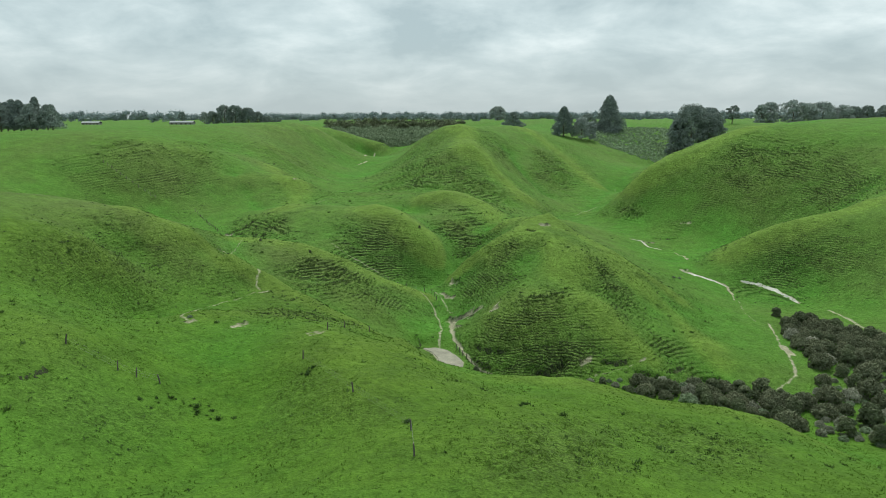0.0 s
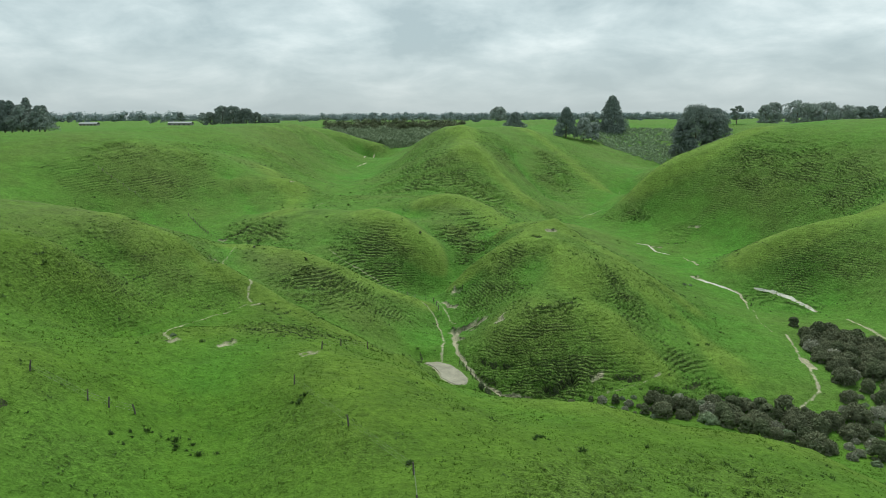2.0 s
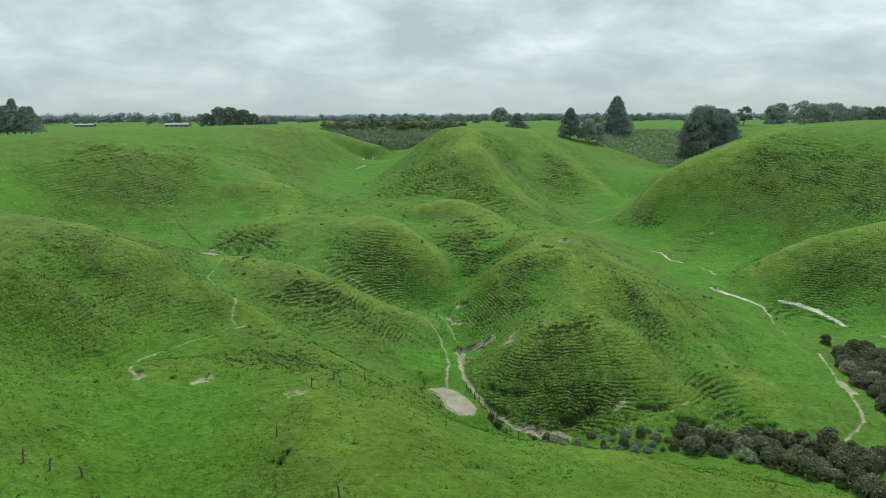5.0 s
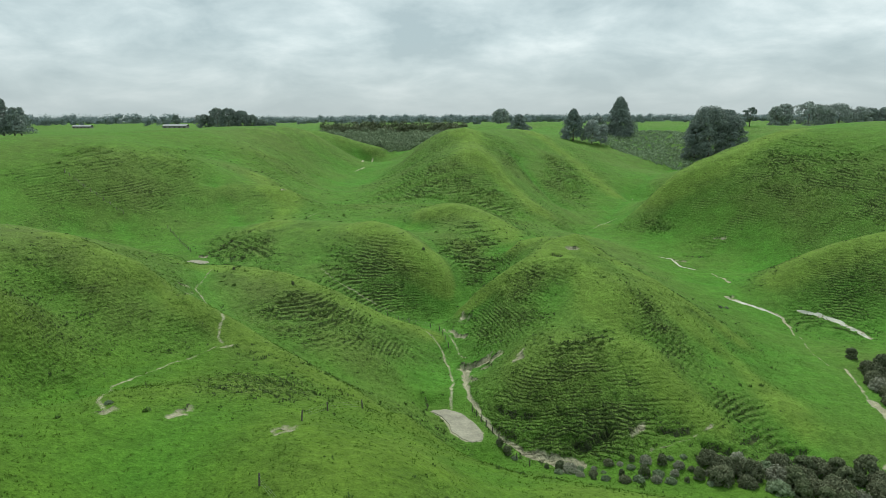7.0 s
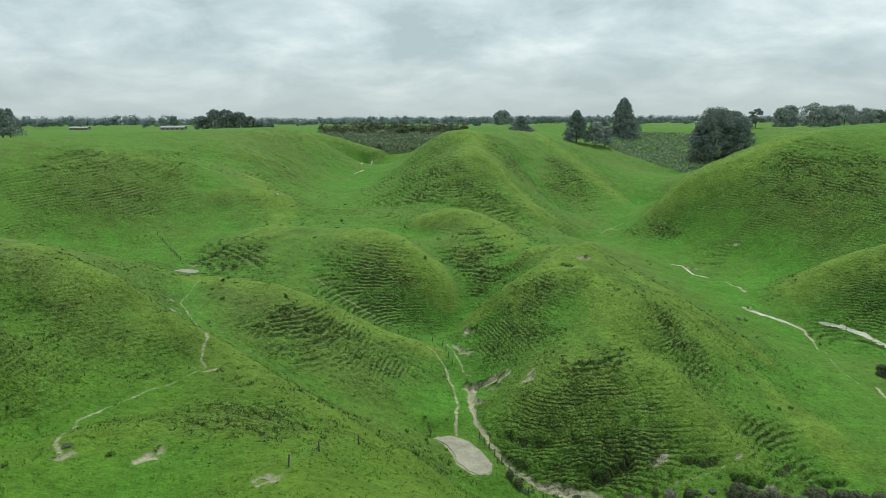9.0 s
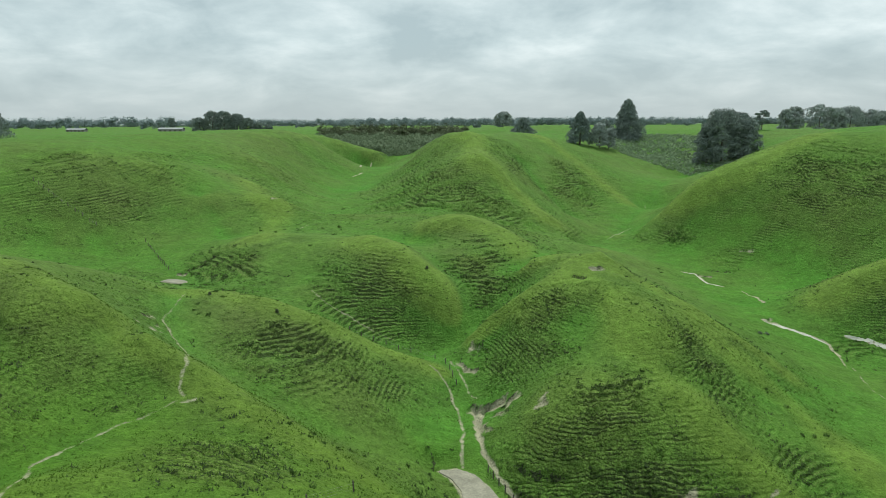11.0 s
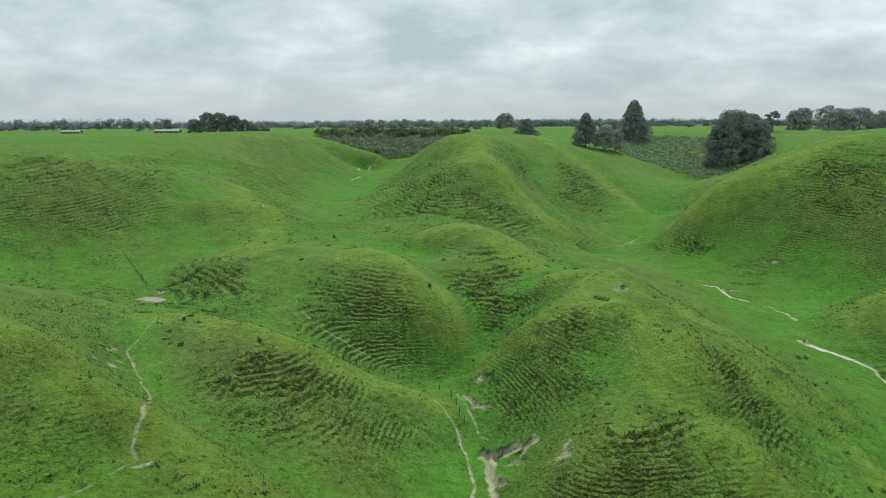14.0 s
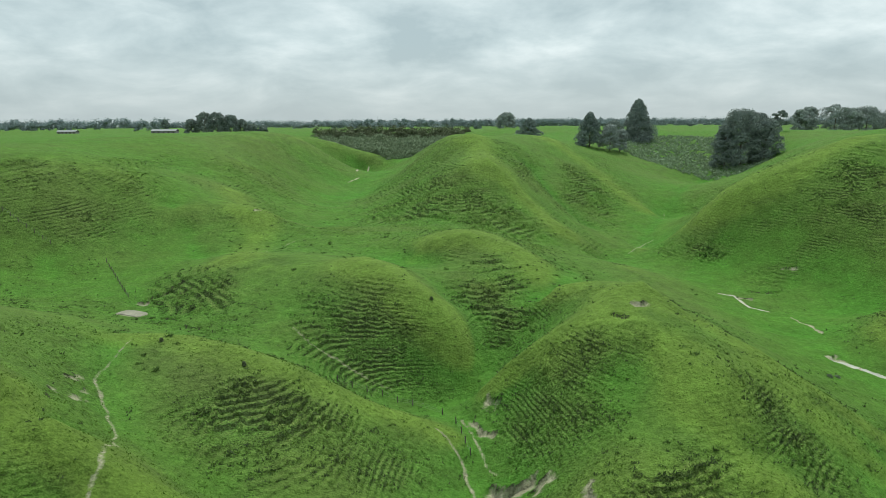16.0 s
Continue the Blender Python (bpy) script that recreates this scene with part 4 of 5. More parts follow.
scarp(-19.7, 100.2, 2.6, 0.6, 0.9)
scarp(-65.0, 297.0, 5.0, 0.8, 0.8)
scarp(-5.9, 149.6, 3.6, 0.9, 0.8, clay=False)
scarp(-46.2, 72.6, 4.5, 0.8, 0.8, clay=False)
# the bowl of the large slip above the stream
scarp(2.8, 170.6, 4.6, 1.6, 2.2, facing=-115)
scarp(5.4, 169.6, 5.0, 1.7, 2.4, facing=-95)
scarp(7.6, 167.2, 4.2, 1.2, 1.8, facing=-70)
scarp(6.2, 163.0, 4.5, 0.8, 1.4, facing=-150)
scarp(3.4, 158.4, 5.0, 0.8, 0.9, facing=-170)


def ground(x, y):
    """The height of the finished land at a place."""
    i = int(np.clip(np.searchsorted(XS, x) - 1, 0, len(XS) - 2))
    j = int(np.clip(np.searchsorted(YS, y) - 1, 0, len(YS) - 2))
    u, v = (x - XS[i]) / (XS[i + 1] - XS[i]), (y - YS[j]) / (YS[j + 1] - YS[j])
    return float((Z[j, i] * (1 - u) + Z[j, i + 1] * u) * (1 - v) + (Z[j + 1, i] * (1 - u) + Z[j + 1, i + 1] * u) * v)


def mesh_of(name, verts, faces, mat, smooth=False):
    """A mesh from arrays of corners and of faces that all have as many sides."""
    me = bpy.data.meshes.new(name)
    verts, faces = np.asarray(verts, np.float32), np.asarray(faces, np.int32)
    n, k = faces.shape
    me.vertices.add(len(verts))
    me.vertices.foreach_set("co", verts.ravel())
    me.loops.add(n * k)
    me.loops.foreach_set("vertex_index", faces.ravel())
    me.polygons.add(n)
    me.polygons.foreach_set("loop_start", np.arange(0, n * k, k, dtype=np.int32))
    me.polygons.foreach_set("use_smooth", np.full(n, smooth))
    me.update(calc_edges=True)
    me.materials.append(mat)
    return me


def build_ground():
    ny, nx = Z.shape
    i = np.arange(nx * ny).reshape(ny, nx)
    faces = np.stack([i[:-1, :-1], i[:-1, 1:], i[1:, 1:], i[1:, :-1]], -1).reshape(-1, 4)
    me = mesh_of("ground", np.stack([GX.ravel(), GY.ravel(), Z.ravel()], -1), faces, PASTURE, True)
    # how far the land lies below (hollows) or above (crests) the ground some metres round it
    bend = np.zeros(Z.shape)
    for reach, gain in ((5.0, 0.9), (11.0, 0.35)):
        xa, xb = (np.clip(np.searchsorted(XS, XS + s), 0, len(XS) - 1) for s in (-reach, reach))
        ya, yb = (np.clip(np.searchsorted(YS, YS + s), 0, len(YS) - 1) for s in (-reach, reach))
        bend += gain * ((LAND[:, xa] + LAND[:, xb] + LAND[ya] + LAND[yb]) / 4 - LAND)
    bend = np.clip(bend, -1, 1) * step(900, 500, GY)
    flat = step(0.30, 0.08, STEEP)
    lush = np.clip(0.36 + 0.55 * bend + 0.12 * flat, 0, 1)
    dry = np.clip(0.12 + 0.75 * CREST - 0.5 * bend, 0, 1)
    # rank tone weakened with distance: haze put into the colour
    steep = np.clip((np.maximum(0.8 * TERRACE, TUSSOCK) + 0.25 * step(0.42, 0.75, STEEP)) * (1 - 0.7 * CREST) * (1 - 0.35 * step(220, 330, GY)), 0, 1)
    # weight of the darker, duller near grass, broken up by noise
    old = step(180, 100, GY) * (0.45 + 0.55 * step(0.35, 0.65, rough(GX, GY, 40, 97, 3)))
    # haze tone past the near ground, and a duller patch on the west hillside
    hazed = step(105, 150, GY) * (0.30 + 0.32 * step(0.3, 0.7, rough(GX, GY, 30, 98, 3)) + 0.35 * step(-25, -50, GX) * step(215, 175, GY))
    for name, values in (("old", old), ("hazed", hazed), ("lush", lush), ("dry", dry), ("steep", steep), ("riser", RISER), ("bare", BARE), ("phase", PHASE), ("terrace", STEPPED)):
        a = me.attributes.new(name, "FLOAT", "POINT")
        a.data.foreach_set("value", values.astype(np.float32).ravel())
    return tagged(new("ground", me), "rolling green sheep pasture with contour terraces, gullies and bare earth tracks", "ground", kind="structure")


build_ground()


# ---------------------------------------------------------------- helpers for things
def part(name, bm, mat, parent, label=""):
    """One mesh under a thing or a part, from a bmesh."""
    me = bpy.data.meshes.new(name)
    bm.to_mesh(me)
    bm.free()
    me.materials.append(mat)
    ob = new(name, me)
    ob.parent = parent
    return tagged(ob, label)


def part_mesh(name, me, parent, label=""):
    ob = new(name, me)
    ob.parent = parent
    return tagged(ob, label)


def thing(name, label, category, group="", at=(0, 0, 0)):
    ob = new(name)
    ob.empty_display_size = 0.3
    ob.location = at
    return tagged(ob, label, category, group)


def tube(bm, a, b, ra, rb, sides=7):
    """A tapered round bar from a to b."""
    a, b = Vector(a), Vector(b)
    q = (b - a).to_track_quat("Z", "Y")
    rings = []
    for c, r in ((a, ra), (b, rb)):
        rings.append([bm.verts.new(c + q @ Vector((r * math.cos(k * math.tau / sides), r * math.sin(k * math.tau / sides), 0))) for k in range(sides)])
    for k in range(sides):
        bm.faces.new((rings[0][k], rings[0][(k + 1) % sides], rings[1][(k + 1) % sides], rings[1][k]))
    bm.faces.new(rings[0][::-1])
    bm.faces.new(rings[1])


def leaves(name, centres, size, mat, seed, loose=0.42):
    """A mesh of small leaf sprays at centres that carry the way each one faces; loose: how far they turn from it."""
    r = np.random.RandomState(seed)
    c, out = np.asarray(centres, float)[:, :3], np.asarray(centres, float)[:, 3:6]
    n = len(c)
    out = out + loose * r.normal(size=(n, 3))
    a = np.cross(out, r.normal(size=(n, 3)))
    a /= np.linalg.norm(a, axis=1)[:, None] + 1e-9
    b = np.cross(out, a)
    b /= np.linalg.norm(b, axis=1)[:, None] + 1e-9
    s = np.reshape(size * r.uniform(0.55, 1.35, n), (-1, 1))
    v = np.stack([c - a * s * 0.5, c + b * s * 0.40, c + a * s * 0.6, c - b * s * 0.34], 1).reshape(-1, 3)
    return mesh_of(name, v, np.arange(4 * n).reshape(-1, 4), mat)


def sprays(clumps, each, seed, shell=0.55):
    """Centres of sprays spread over the outer part of each clump (x, y, z, radius, squash), and the way they face."""
    r = np.random.RandomState(seed)
    out = []
    for x, y, z, rad, sq in clumps:
        d = r.normal(size=(each, 3))
        d /= np.linalg.norm(d, axis=1)[:, None]
        d[:, 2] = np.where(d[:, 2] < -0.35, -d[:, 2] * 0.6, d[:, 2])
        k = rad * r.uniform(shell, 1.05, each) ** 0.7
        out.append(np.c_[x + d[:, 0] * k, y + d[:, 1] * k, z + d[:, 2] * k * sq, d])
    return np.concatenate(out)


# ---------------------------------------------------------------- ponds
def build_pond(name, outline, level, label):
    pts = np.array(outline, float)[:, :2]
    c = pts.mean(0)
    ring = []
    n = len(pts)
    for k in range(n):
        p0, p1, p2, p3 = pts[k - 1], pts[k], pts[(k + 1) % n], pts[(k + 2) % n]
        for u in np.linspace(0, 1, 6, endpoint=False):
            ring.append(0.5 * (2 * p1 + (p2 - p0) * u + (2 * p0 - 5 * p1 + 4 * p2 - p3) * u ** 2 + (3 * p1 - p0 - 3 * p2 + p3) * u ** 3))
    ring = np.array(ring)
    bm = bmesh.new()
    rows = []
    for scale, z in ((1.0, level - 0.10), (0.97, level), (0.75, level + 0.02), (0.4, level + 0.03)):
        rows.append([bm.verts.new((*(c + (p - c) * scale * (1 + 0.35 * (rough(p[0], p[1], 1.6, 81, 3) - 0.5))), z)) for p in ring])
    m = len(ring)
    for a, b in zip(rows[:-1], rows[1:]):
        for k in range(m):
            bm.faces.new((a[k], a[(k + 1) % m], b[(k + 1) % m], b[k]))
    bm.faces.new(rows[-1])
    bmesh.ops.recalc_face_normals(bm, faces=bm.faces)
    me = bpy.data.meshes.new(name)
    bm.to_mesh(me)
    bm.free()
    me.materials.append(SILT)
    return tagged(new(name, me), label, "pond", kind="structure")


build_pond("pond_1", POND, POND_LEVEL, "dried silty stock pond of pale beige mud")
build_pond("pond_2", POOL, POOL_LEVEL, "small pale silted pool below a slip")


def build_stream(line, half, seed, label):
    """A ribbon of shallow silty water that lies in its bed, wider and narrower as it goes."""
    pts = [np.array(p[:2], float) for p in line]
    way = []
    for a, b in zip(pts[:-1], pts[1:]):
        n = max(1, int(np.hypot(*(b - a)) / 0.7))
        way += [a + (b - a) * k / n for k in range(n)]
    way.append(pts[-1])
    bm = bmesh.new()
    rows = []
    for k, p in enumerate(way):
        d = way[min(k + 1, len(way) - 1)] - way[max(k - 1, 0)]
        d = d / (np.hypot(*d) + 1e-9)
        side = np.array((-d[1], d[0]))
        end = min(1.0, 0.25 + 0.3 * min(k, len(way) - 1 - k))
        l, r = (half * end * (0.45 + 1.1 * float(rough(k * 1.3 + s * 50, seed, 2.6, 84, 2))) for s in (0, 1))
        c = p + side * 0.5 * half * (float(rough(k, seed + 9, 5.0, 85, 2)) - 0.5)
        row = []
        for off, up in ((-l, -0.05), (-l * 0.6, 0.05), (0, 0.07), (r * 0.6, 0.05), (r, -0.05)):
            q = c + side * off
            row.append(bm.verts.new((q[0], q[1], ground(q[0], q[1]) + up)))
        rows.append(row)
    for a, b in zip(rows[:-1], rows[1:]):
        for k in range(4):
            bm.faces.new((a[k], a[k + 1], b[k + 1], b[k]))
    bmesh.ops.recalc_face_normals(bm, faces=bm.faces)
    me = bpy.data.meshes.new("stream")
    bm.to_mesh(me)
    bm.free()
    me.materials.append(WATER)
    return tagged(new("stream", me), label, "stream", kind="structure")


build_stream(PATHS["stream_e4"], 0.62, 3, "shallow pale silty stream across the valley floor")
build_stream(PATHS["stream_e3"][:4], 0.55, 7, "narrow silty stream in a bare earth bed")
build_stream(PATHS["stream_e1"], 0.45, 11, "narrow pale stream at the foot of a hill")


# ---------------------------------------------------------------- trees
def trunk_mesh(bm, height, radius, seed, limbs, lean=0.0, first=0.35):
    r = random.Random(seed)
    x = y = 0.0
    last, z = Vector((0, 0, -0.8)), 0.0
    parts_at = []
    for k in range(6):
        top = Vector((x + lean * k, y, height * (k + 1) / 6))
        tube(bm, last, top, radius * (1 - k / 6.6), radius * (1 - (k + 1) / 6.6), 8)
        parts_at.append(top.copy())
        last, x, y = top, x + r.uniform(-0.25, 0.25), y + r.uniform(-0.25, 0.25)
    return parts_at


def build_tree(name, label, shape, height, width, mat, seed, clumps=46, each=70, spray=0.9, base=0.12, group=""):
    """A tree: a tapered trunk, limbs, and a crown of many leaf clumps."""
    root = thing(name, label, "tree", group)
    r = random.Random(seed)
    bm = bmesh.new()
    joints = trunk_mesh(bm, height * 0.86, 0.022 * height + 0.1, seed, 0)
    part("trunk", bm, BARK, root)
    cl = []
    for k in range(clumps):
        u = (k + 0.5) / clumps
        ang = k * 2.399963 + r.uniform(-0.5, 0.5)
        if shape == "pine":
            h = base + (1 - base) * u
            reach = (1 - u) ** 0.75 * width * 0.5 * r.uniform(0.55, 1.0)
            rad, sq = width * (0.10 + 0.10 * (1 - u)), 0.55
        elif shape == "dome":
            h = base + (0.97 - base) * (1 - (1 - u) ** 1.5)
            reach = width * 0.5 * math.sqrt(max(0.02, 1 - ((h - base) / (1 - base)) ** 2.2)) * r.uniform(0.55, 0.92)
            rad, sq = width * r.uniform(0.12, 0.19), 0.8
        elif shape == "cone":
            h = base + (0.98 - base) * u
            reach = width * 0.5 * (1 - u ** 1.7) * r.uniform(0.45, 0.85)
            rad, sq = width * (0.11 + 0.08 * (1 - u)), 0.85
        else:
            h = base + (0.95 - base) * r.random() ** 0.75
            reach = width * 0.5 * math.sqrt(max(0.05, 1 - (2 * (h - base) / (1 - base) - 0.9) ** 2)) * r.uniform(0.3, 1.0)
            rad, sq = width * r.uniform(0.10, 0.17), 0.7
        cl.append((reach * math.cos(ang), reach * math.sin(ang), h * height, rad, sq))
    for k in range(0, clumps, max(1, clumps // 9)):
        x, y, z, rad, _ = cl[k]
        j = min(joints, key=lambda q: abs(q.z - z * 0.82))
        lb = bmesh.new()
        tube(lb, (j.x, j.y, min(j.z, z)), (x * 0.8, y * 0.8, z), 0.009 * height + 0.03, 0.02, 5)
        part("limb", lb, BARK, root)
    part_mesh("crown", leaves("crown", sprays(cl, int(each * 1.45), seed), spray * 0.8, mat, seed + 1), root)
    return root


def plant(proto, x, y, turn=0.0, size=1.0, label="", sink=0.15, wide=None):
    m = Matrix.Translation((x, y, ground(x, y) - sink)) @ Matrix.Rotation(radians(turn), 4, "Z") @ Matrix.Diagonal((size * (wide or 1), size * (wide or 1), size, 1))
    ob = copy_thing(proto, m)
    ob.matrix_basis = m
    return tagged(ob, label)


def finish(proto):
    """Takes a pattern away once its copies stand."""
    for o in list(proto.children_recursive) + [proto]:
        bpy.data.objects.remove(o)


# the landmark trees on the far edge
def stand(shape, name, label, x, y, top, width, mat, seed, base_z=None, **more):
    z = ground(x, y) if base_z is None else base_z
    ob = build_tree(name, label, shape, top - z, width, mat, seed, **more)
    ob.location = (x, y, z - 0.2)
    ob.rotation_euler = (0, 0, seed * 0.7)
    return ob


stand("cone", "conifer_tree", "tall dark conical conifer beside a scrubby gully", 145, 609, 71.5, 29, PINE_LEAF, 3, base_z=37, clumps=110, each=110, spray=1.3, base=0.05)
stand("cone", "conifer_tree", "dark upright pine at the head of a gully", 93.5, 540, 61.5, 20, PINE_LEAF, 5, clumps=64, each=90, spray=1.1, base=0.06)
stand("dome", "broadleaf_tree", "pale grey-green rounded tree below a dark pine", 107.5, 541, 53.5, 15, GUM_LEAF, 6, clumps=44, each=90, spray=1.0)
stand("dome", "broadleaf_tree", "low grey-green tree at the edge of a gully", 116, 548, 50.0, 12, GUM_LEAF, 7, clumps=34, each=80, spray=1.0)
stand("dome", "broadleaf_tree", "dark low tree beside a tall conifer", 124, 600, 56.0, 16, DOME_LEAF, 8, clumps=34, each=80, spray=1.1)
stand("pine", "conifer_tree", "small open-branched pine standing alone on a hilltop", 58.0, 578, 58.0, 21, PINE_LEAF, 9, clumps=46, each=80, spray=1.1)
stand("dome", "broadleaf_tree", "hazy grey-green tree on the far pasture", 58.5, 760, 64.0, 20, GUM_LEAF, 10, clumps=40, each=80, spray=1.5)
stand("dome", "cypress_tree", "large dark domed cypress on a gully side", 186, 520, 61.0, 31, DOME_LEAF, 11, base_z=28, clumps=100, each=120, spray=1.2, base=0.04)
stand("dome", "cypress_tree", "dark domed cypress leaning over a scrubby slope", 201, 519, 55.5, 23, DOME_LEAF, 12, base_z=27, clumps=60, each=110, spray=1.2, base=0.04)
stand("dome", "cypress_tree", "dark rounded cypress behind a larger one", 214, 560, 60.0, 24, DOME_LEAF, 13, clumps=56, each=100, spray=1.2, base=0.06)
stand("dome", "cypress_tree", "low dark cypress at the foot of larger ones", 177, 522, 52.0, 18, DOME_LEAF, 15, base_z=24, clumps=50, each=110, spray=1.2, base=0.04)
stand("gum", "broadleaf_tree", "small dark tree alone on the plateau edge", 250.4, 603, 64.6, 12.5, DOME_LEAF, 14, clumps=36, each=80, spray=1.1)

for _k, (_x, _y, _top, _w) in enumerate(((350, 765, 65.5, 20), (361, 770, 68.5, 22), (383, 762, 71.5, 32), (403, 768, 66.5, 26), (420, 772, 67.5, 34), (441, 775, 66, 30))):
    stand("gum" if _k % 3 == 2 else "dome", "gum_tree", "grey-green spreading gum tree in a row on the plateau", _x, _y, _top, _w, GUM_LEAF, 20 + _k, clumps=44, each=80, spray=1.5, base=0.05, group="trees in a row on the plateau")
for _k, (_x, _y, _top, _w) in enumerate(((455, 800, 62, 18), (472, 800, 64, 20), (490, 805, 65, 22), (508, 800, 65, 22), (528, 805, 66, 22), (548, 810, 65, 22), (570, 815, 66, 22))):
    stand("dome", "shelter_tree", "dark dense shelterbelt tree on the plateau", _x, _y, _top, _w, DOME_LEAF, 30 + _k, clumps=34, each=70, spray=1.6, group="shelterbelt on the plateau")
# dark pines on the near west rim
for _k, (_x, _y, _top, _w) in enumerate(((-262, 372, 64, 17), (-252, 368, 63, 16), (-243, 372, 65, 17), (-234, 366, 62.5, 16), (-226, 370, 63.5, 16), (-218, 366, 61.5, 16), (-211, 369, 61, 15), (-271, 366, 62, 17), (-282, 372, 65, 18), (-293, 366, 63, 18))):
    stand("cone", "pine_tree", "dark pine in a dense shelterbelt on the hill rim", _x, _y, _top, _w, PINE_LEAF, 40 + _k, clumps=40, each=80, spray=0.9, group="pines on the west rim")
for _k in range(9):
    stand("cone", "pine_tree", "dark pine in a dense shelterbelt on the hill rim", -290 + 9 * _k + _k % 2 * 2, 380 + _k % 3 * 3, 61.5 + 1.4 * (_k * 5 % 4), 14, PINE_LEAF, 240 + _k, clumps=34, each=60, spray=0.95, group="pines on the west rim")
stand("dome", "shrub", "pale green rounded shrub below dark pines", -238, 356, 53, 9, WOOD_LEAF, 52, clumps=24, each=70, spray=0.7)
# the wooded knoll behind the west plateau, and the lone tree by the barn
for _k, (_x, _y, _top, _w) in enumerate(((-300, 900, 61, 16), (-286, 905, 68, 24), (-270, 900, 67.5, 26), (-255, 905, 65, 24), (-242, 900, 60, 18), (-230, 905, 55, 14), (-218, 908, 53, 12))):
    stand("dome", "plantation_tree", "dark green tree in a dense clump on the plateau", _x, _y, _top, _w, DOME_LEAF, 60 + _k, clumps=40, each=80, spray=1.7, group="wooded clump on the plateau")
stand("dome", "broadleaf_tree", "round tree standing beside a far barn", -492, 1307, 63.5, 17, DOME_LEAF, 70, clumps=26, each=60, spray=1.8)
for _k, (_x, _y, _top, _w) in enumerate(((-452, 1310, 63, 18), (-436, 1315, 62, 22), (-418, 1310, 63, 22), (-400, 1312, 61, 20))):
    stand("dome", "plantation_tree", "hazy tree in a row behind a far barn", _x, _y, _top, _w, GUM_LEAF, 72 + _k, clumps=26, each=60, spray=1.9, group="far trees by the barn")


# ---------------------------------------------------------------- native bush that fills the head of the gully
def canopy(name, label, places, mat, seed, spray, each):
    """Many crowns that nobody could count, joined: places are x, y, height of the top, radius."""
    r = random.Random(seed)
    cl = []
    for x, y, top, rad in places:
        cl.append((x, y, top - rad * 0.8, rad, 0.9))
        for k in range(4):
            a = r.uniform(0, math.tau)
            cl.append((x + rad * 0.7 * math.cos(a), y + rad * 0.7 * math.sin(a), top - rad * r.uniform(0.9, 1.5), rad * r.uniform(0.4, 0.65), 0.8))
    return tagged(new(name, leaves(name, sprays(cl, each, seed, 0.3), spray, mat, seed + 1)), label, "woodland", kind="stuff")


def notch_places():
    """Crowns whose tops rise evenly towards the back, wherever the ground lies well below them."""
    r = random.Random(200)
    out = []
    for y in range(548, 724, 7):
        x = -128.0
        while x < 25:
            top = 35.0 + (y - 575) * 0.072 + r.uniform(-2.4, 2.4)
            if ground(x, y) < top - 3.0 and y > 588:
                out.append((x + r.uniform(-1.5, 1.5), y + r.uniform(-2, 2), top, r.uniform(3.4, 6.6)))
            x += r.uniform(5.2, 8.2)
    return out


canopy("native_bush", "dense grey-green native bush filling the head of a gully", notch_places(), WOOD_LEAF, 201, 1.25, 90)


def row_places(x0, x1, y, top, gap, rad, seed, wave=3.0):
    r = random.Random(seed)
    out, x = [], x0
    while x < x1:
        out.append((x, y + r.uniform(-8, 8), top + r.uniform(-wave, wave), rad * r.uniform(0.7, 1.25)))
        x += gap * r.uniform(0.6, 1.3)
    return out


canopy("dark_scrub", "dark low trees along the back of the gully bush", row_places(-118, 16, 722, 49.0, 4, 5.5, 210, 2.2) + row_places(-122, 20, 740, 52.0, 4, 6.0, 212, 2.6), DARK_LEAF, 211, 1.6, 75)


def scrub_places():
    r = random.Random(205)
    out = []
    edge = [(118, 562), (124, 540), (140, 516), (158, 500), (176, 490), (200, 505), (214, 540), (196, 610), (150, 640), (118, 620)]
    for _ in range(4200):
        x, y = r.uniform(112, 216), r.uniform(486, 642)
        if inside(x, y, edge):
            out.append((x, y, ground(x, y) + r.uniform(0.5, 1.5), r.uniform(1.3, 2.3)))
    return out


def inside(x, y, outline):
    hit = False
    for (ax, ay), (bx, by) in zip(outline, outline[1:] + outline[:1]):
        if (ay > y) != (by > y) and x < (bx - ax) * (y - ay) / (by - ay) + ax:
            hit = not hit
    return hit


canopy("gully_scrub", "rough grey-green scrub and bracken on the gully side", scrub_places(), SCRUB_LEAF, 221, 1.25, 12)
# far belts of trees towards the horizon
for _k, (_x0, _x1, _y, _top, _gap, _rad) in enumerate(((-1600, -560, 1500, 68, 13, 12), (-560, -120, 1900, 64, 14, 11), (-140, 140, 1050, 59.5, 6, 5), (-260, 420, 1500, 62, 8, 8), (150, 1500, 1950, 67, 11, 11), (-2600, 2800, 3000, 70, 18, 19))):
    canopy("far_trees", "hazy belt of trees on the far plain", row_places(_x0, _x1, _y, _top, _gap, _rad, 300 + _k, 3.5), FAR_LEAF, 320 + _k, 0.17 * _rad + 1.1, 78)


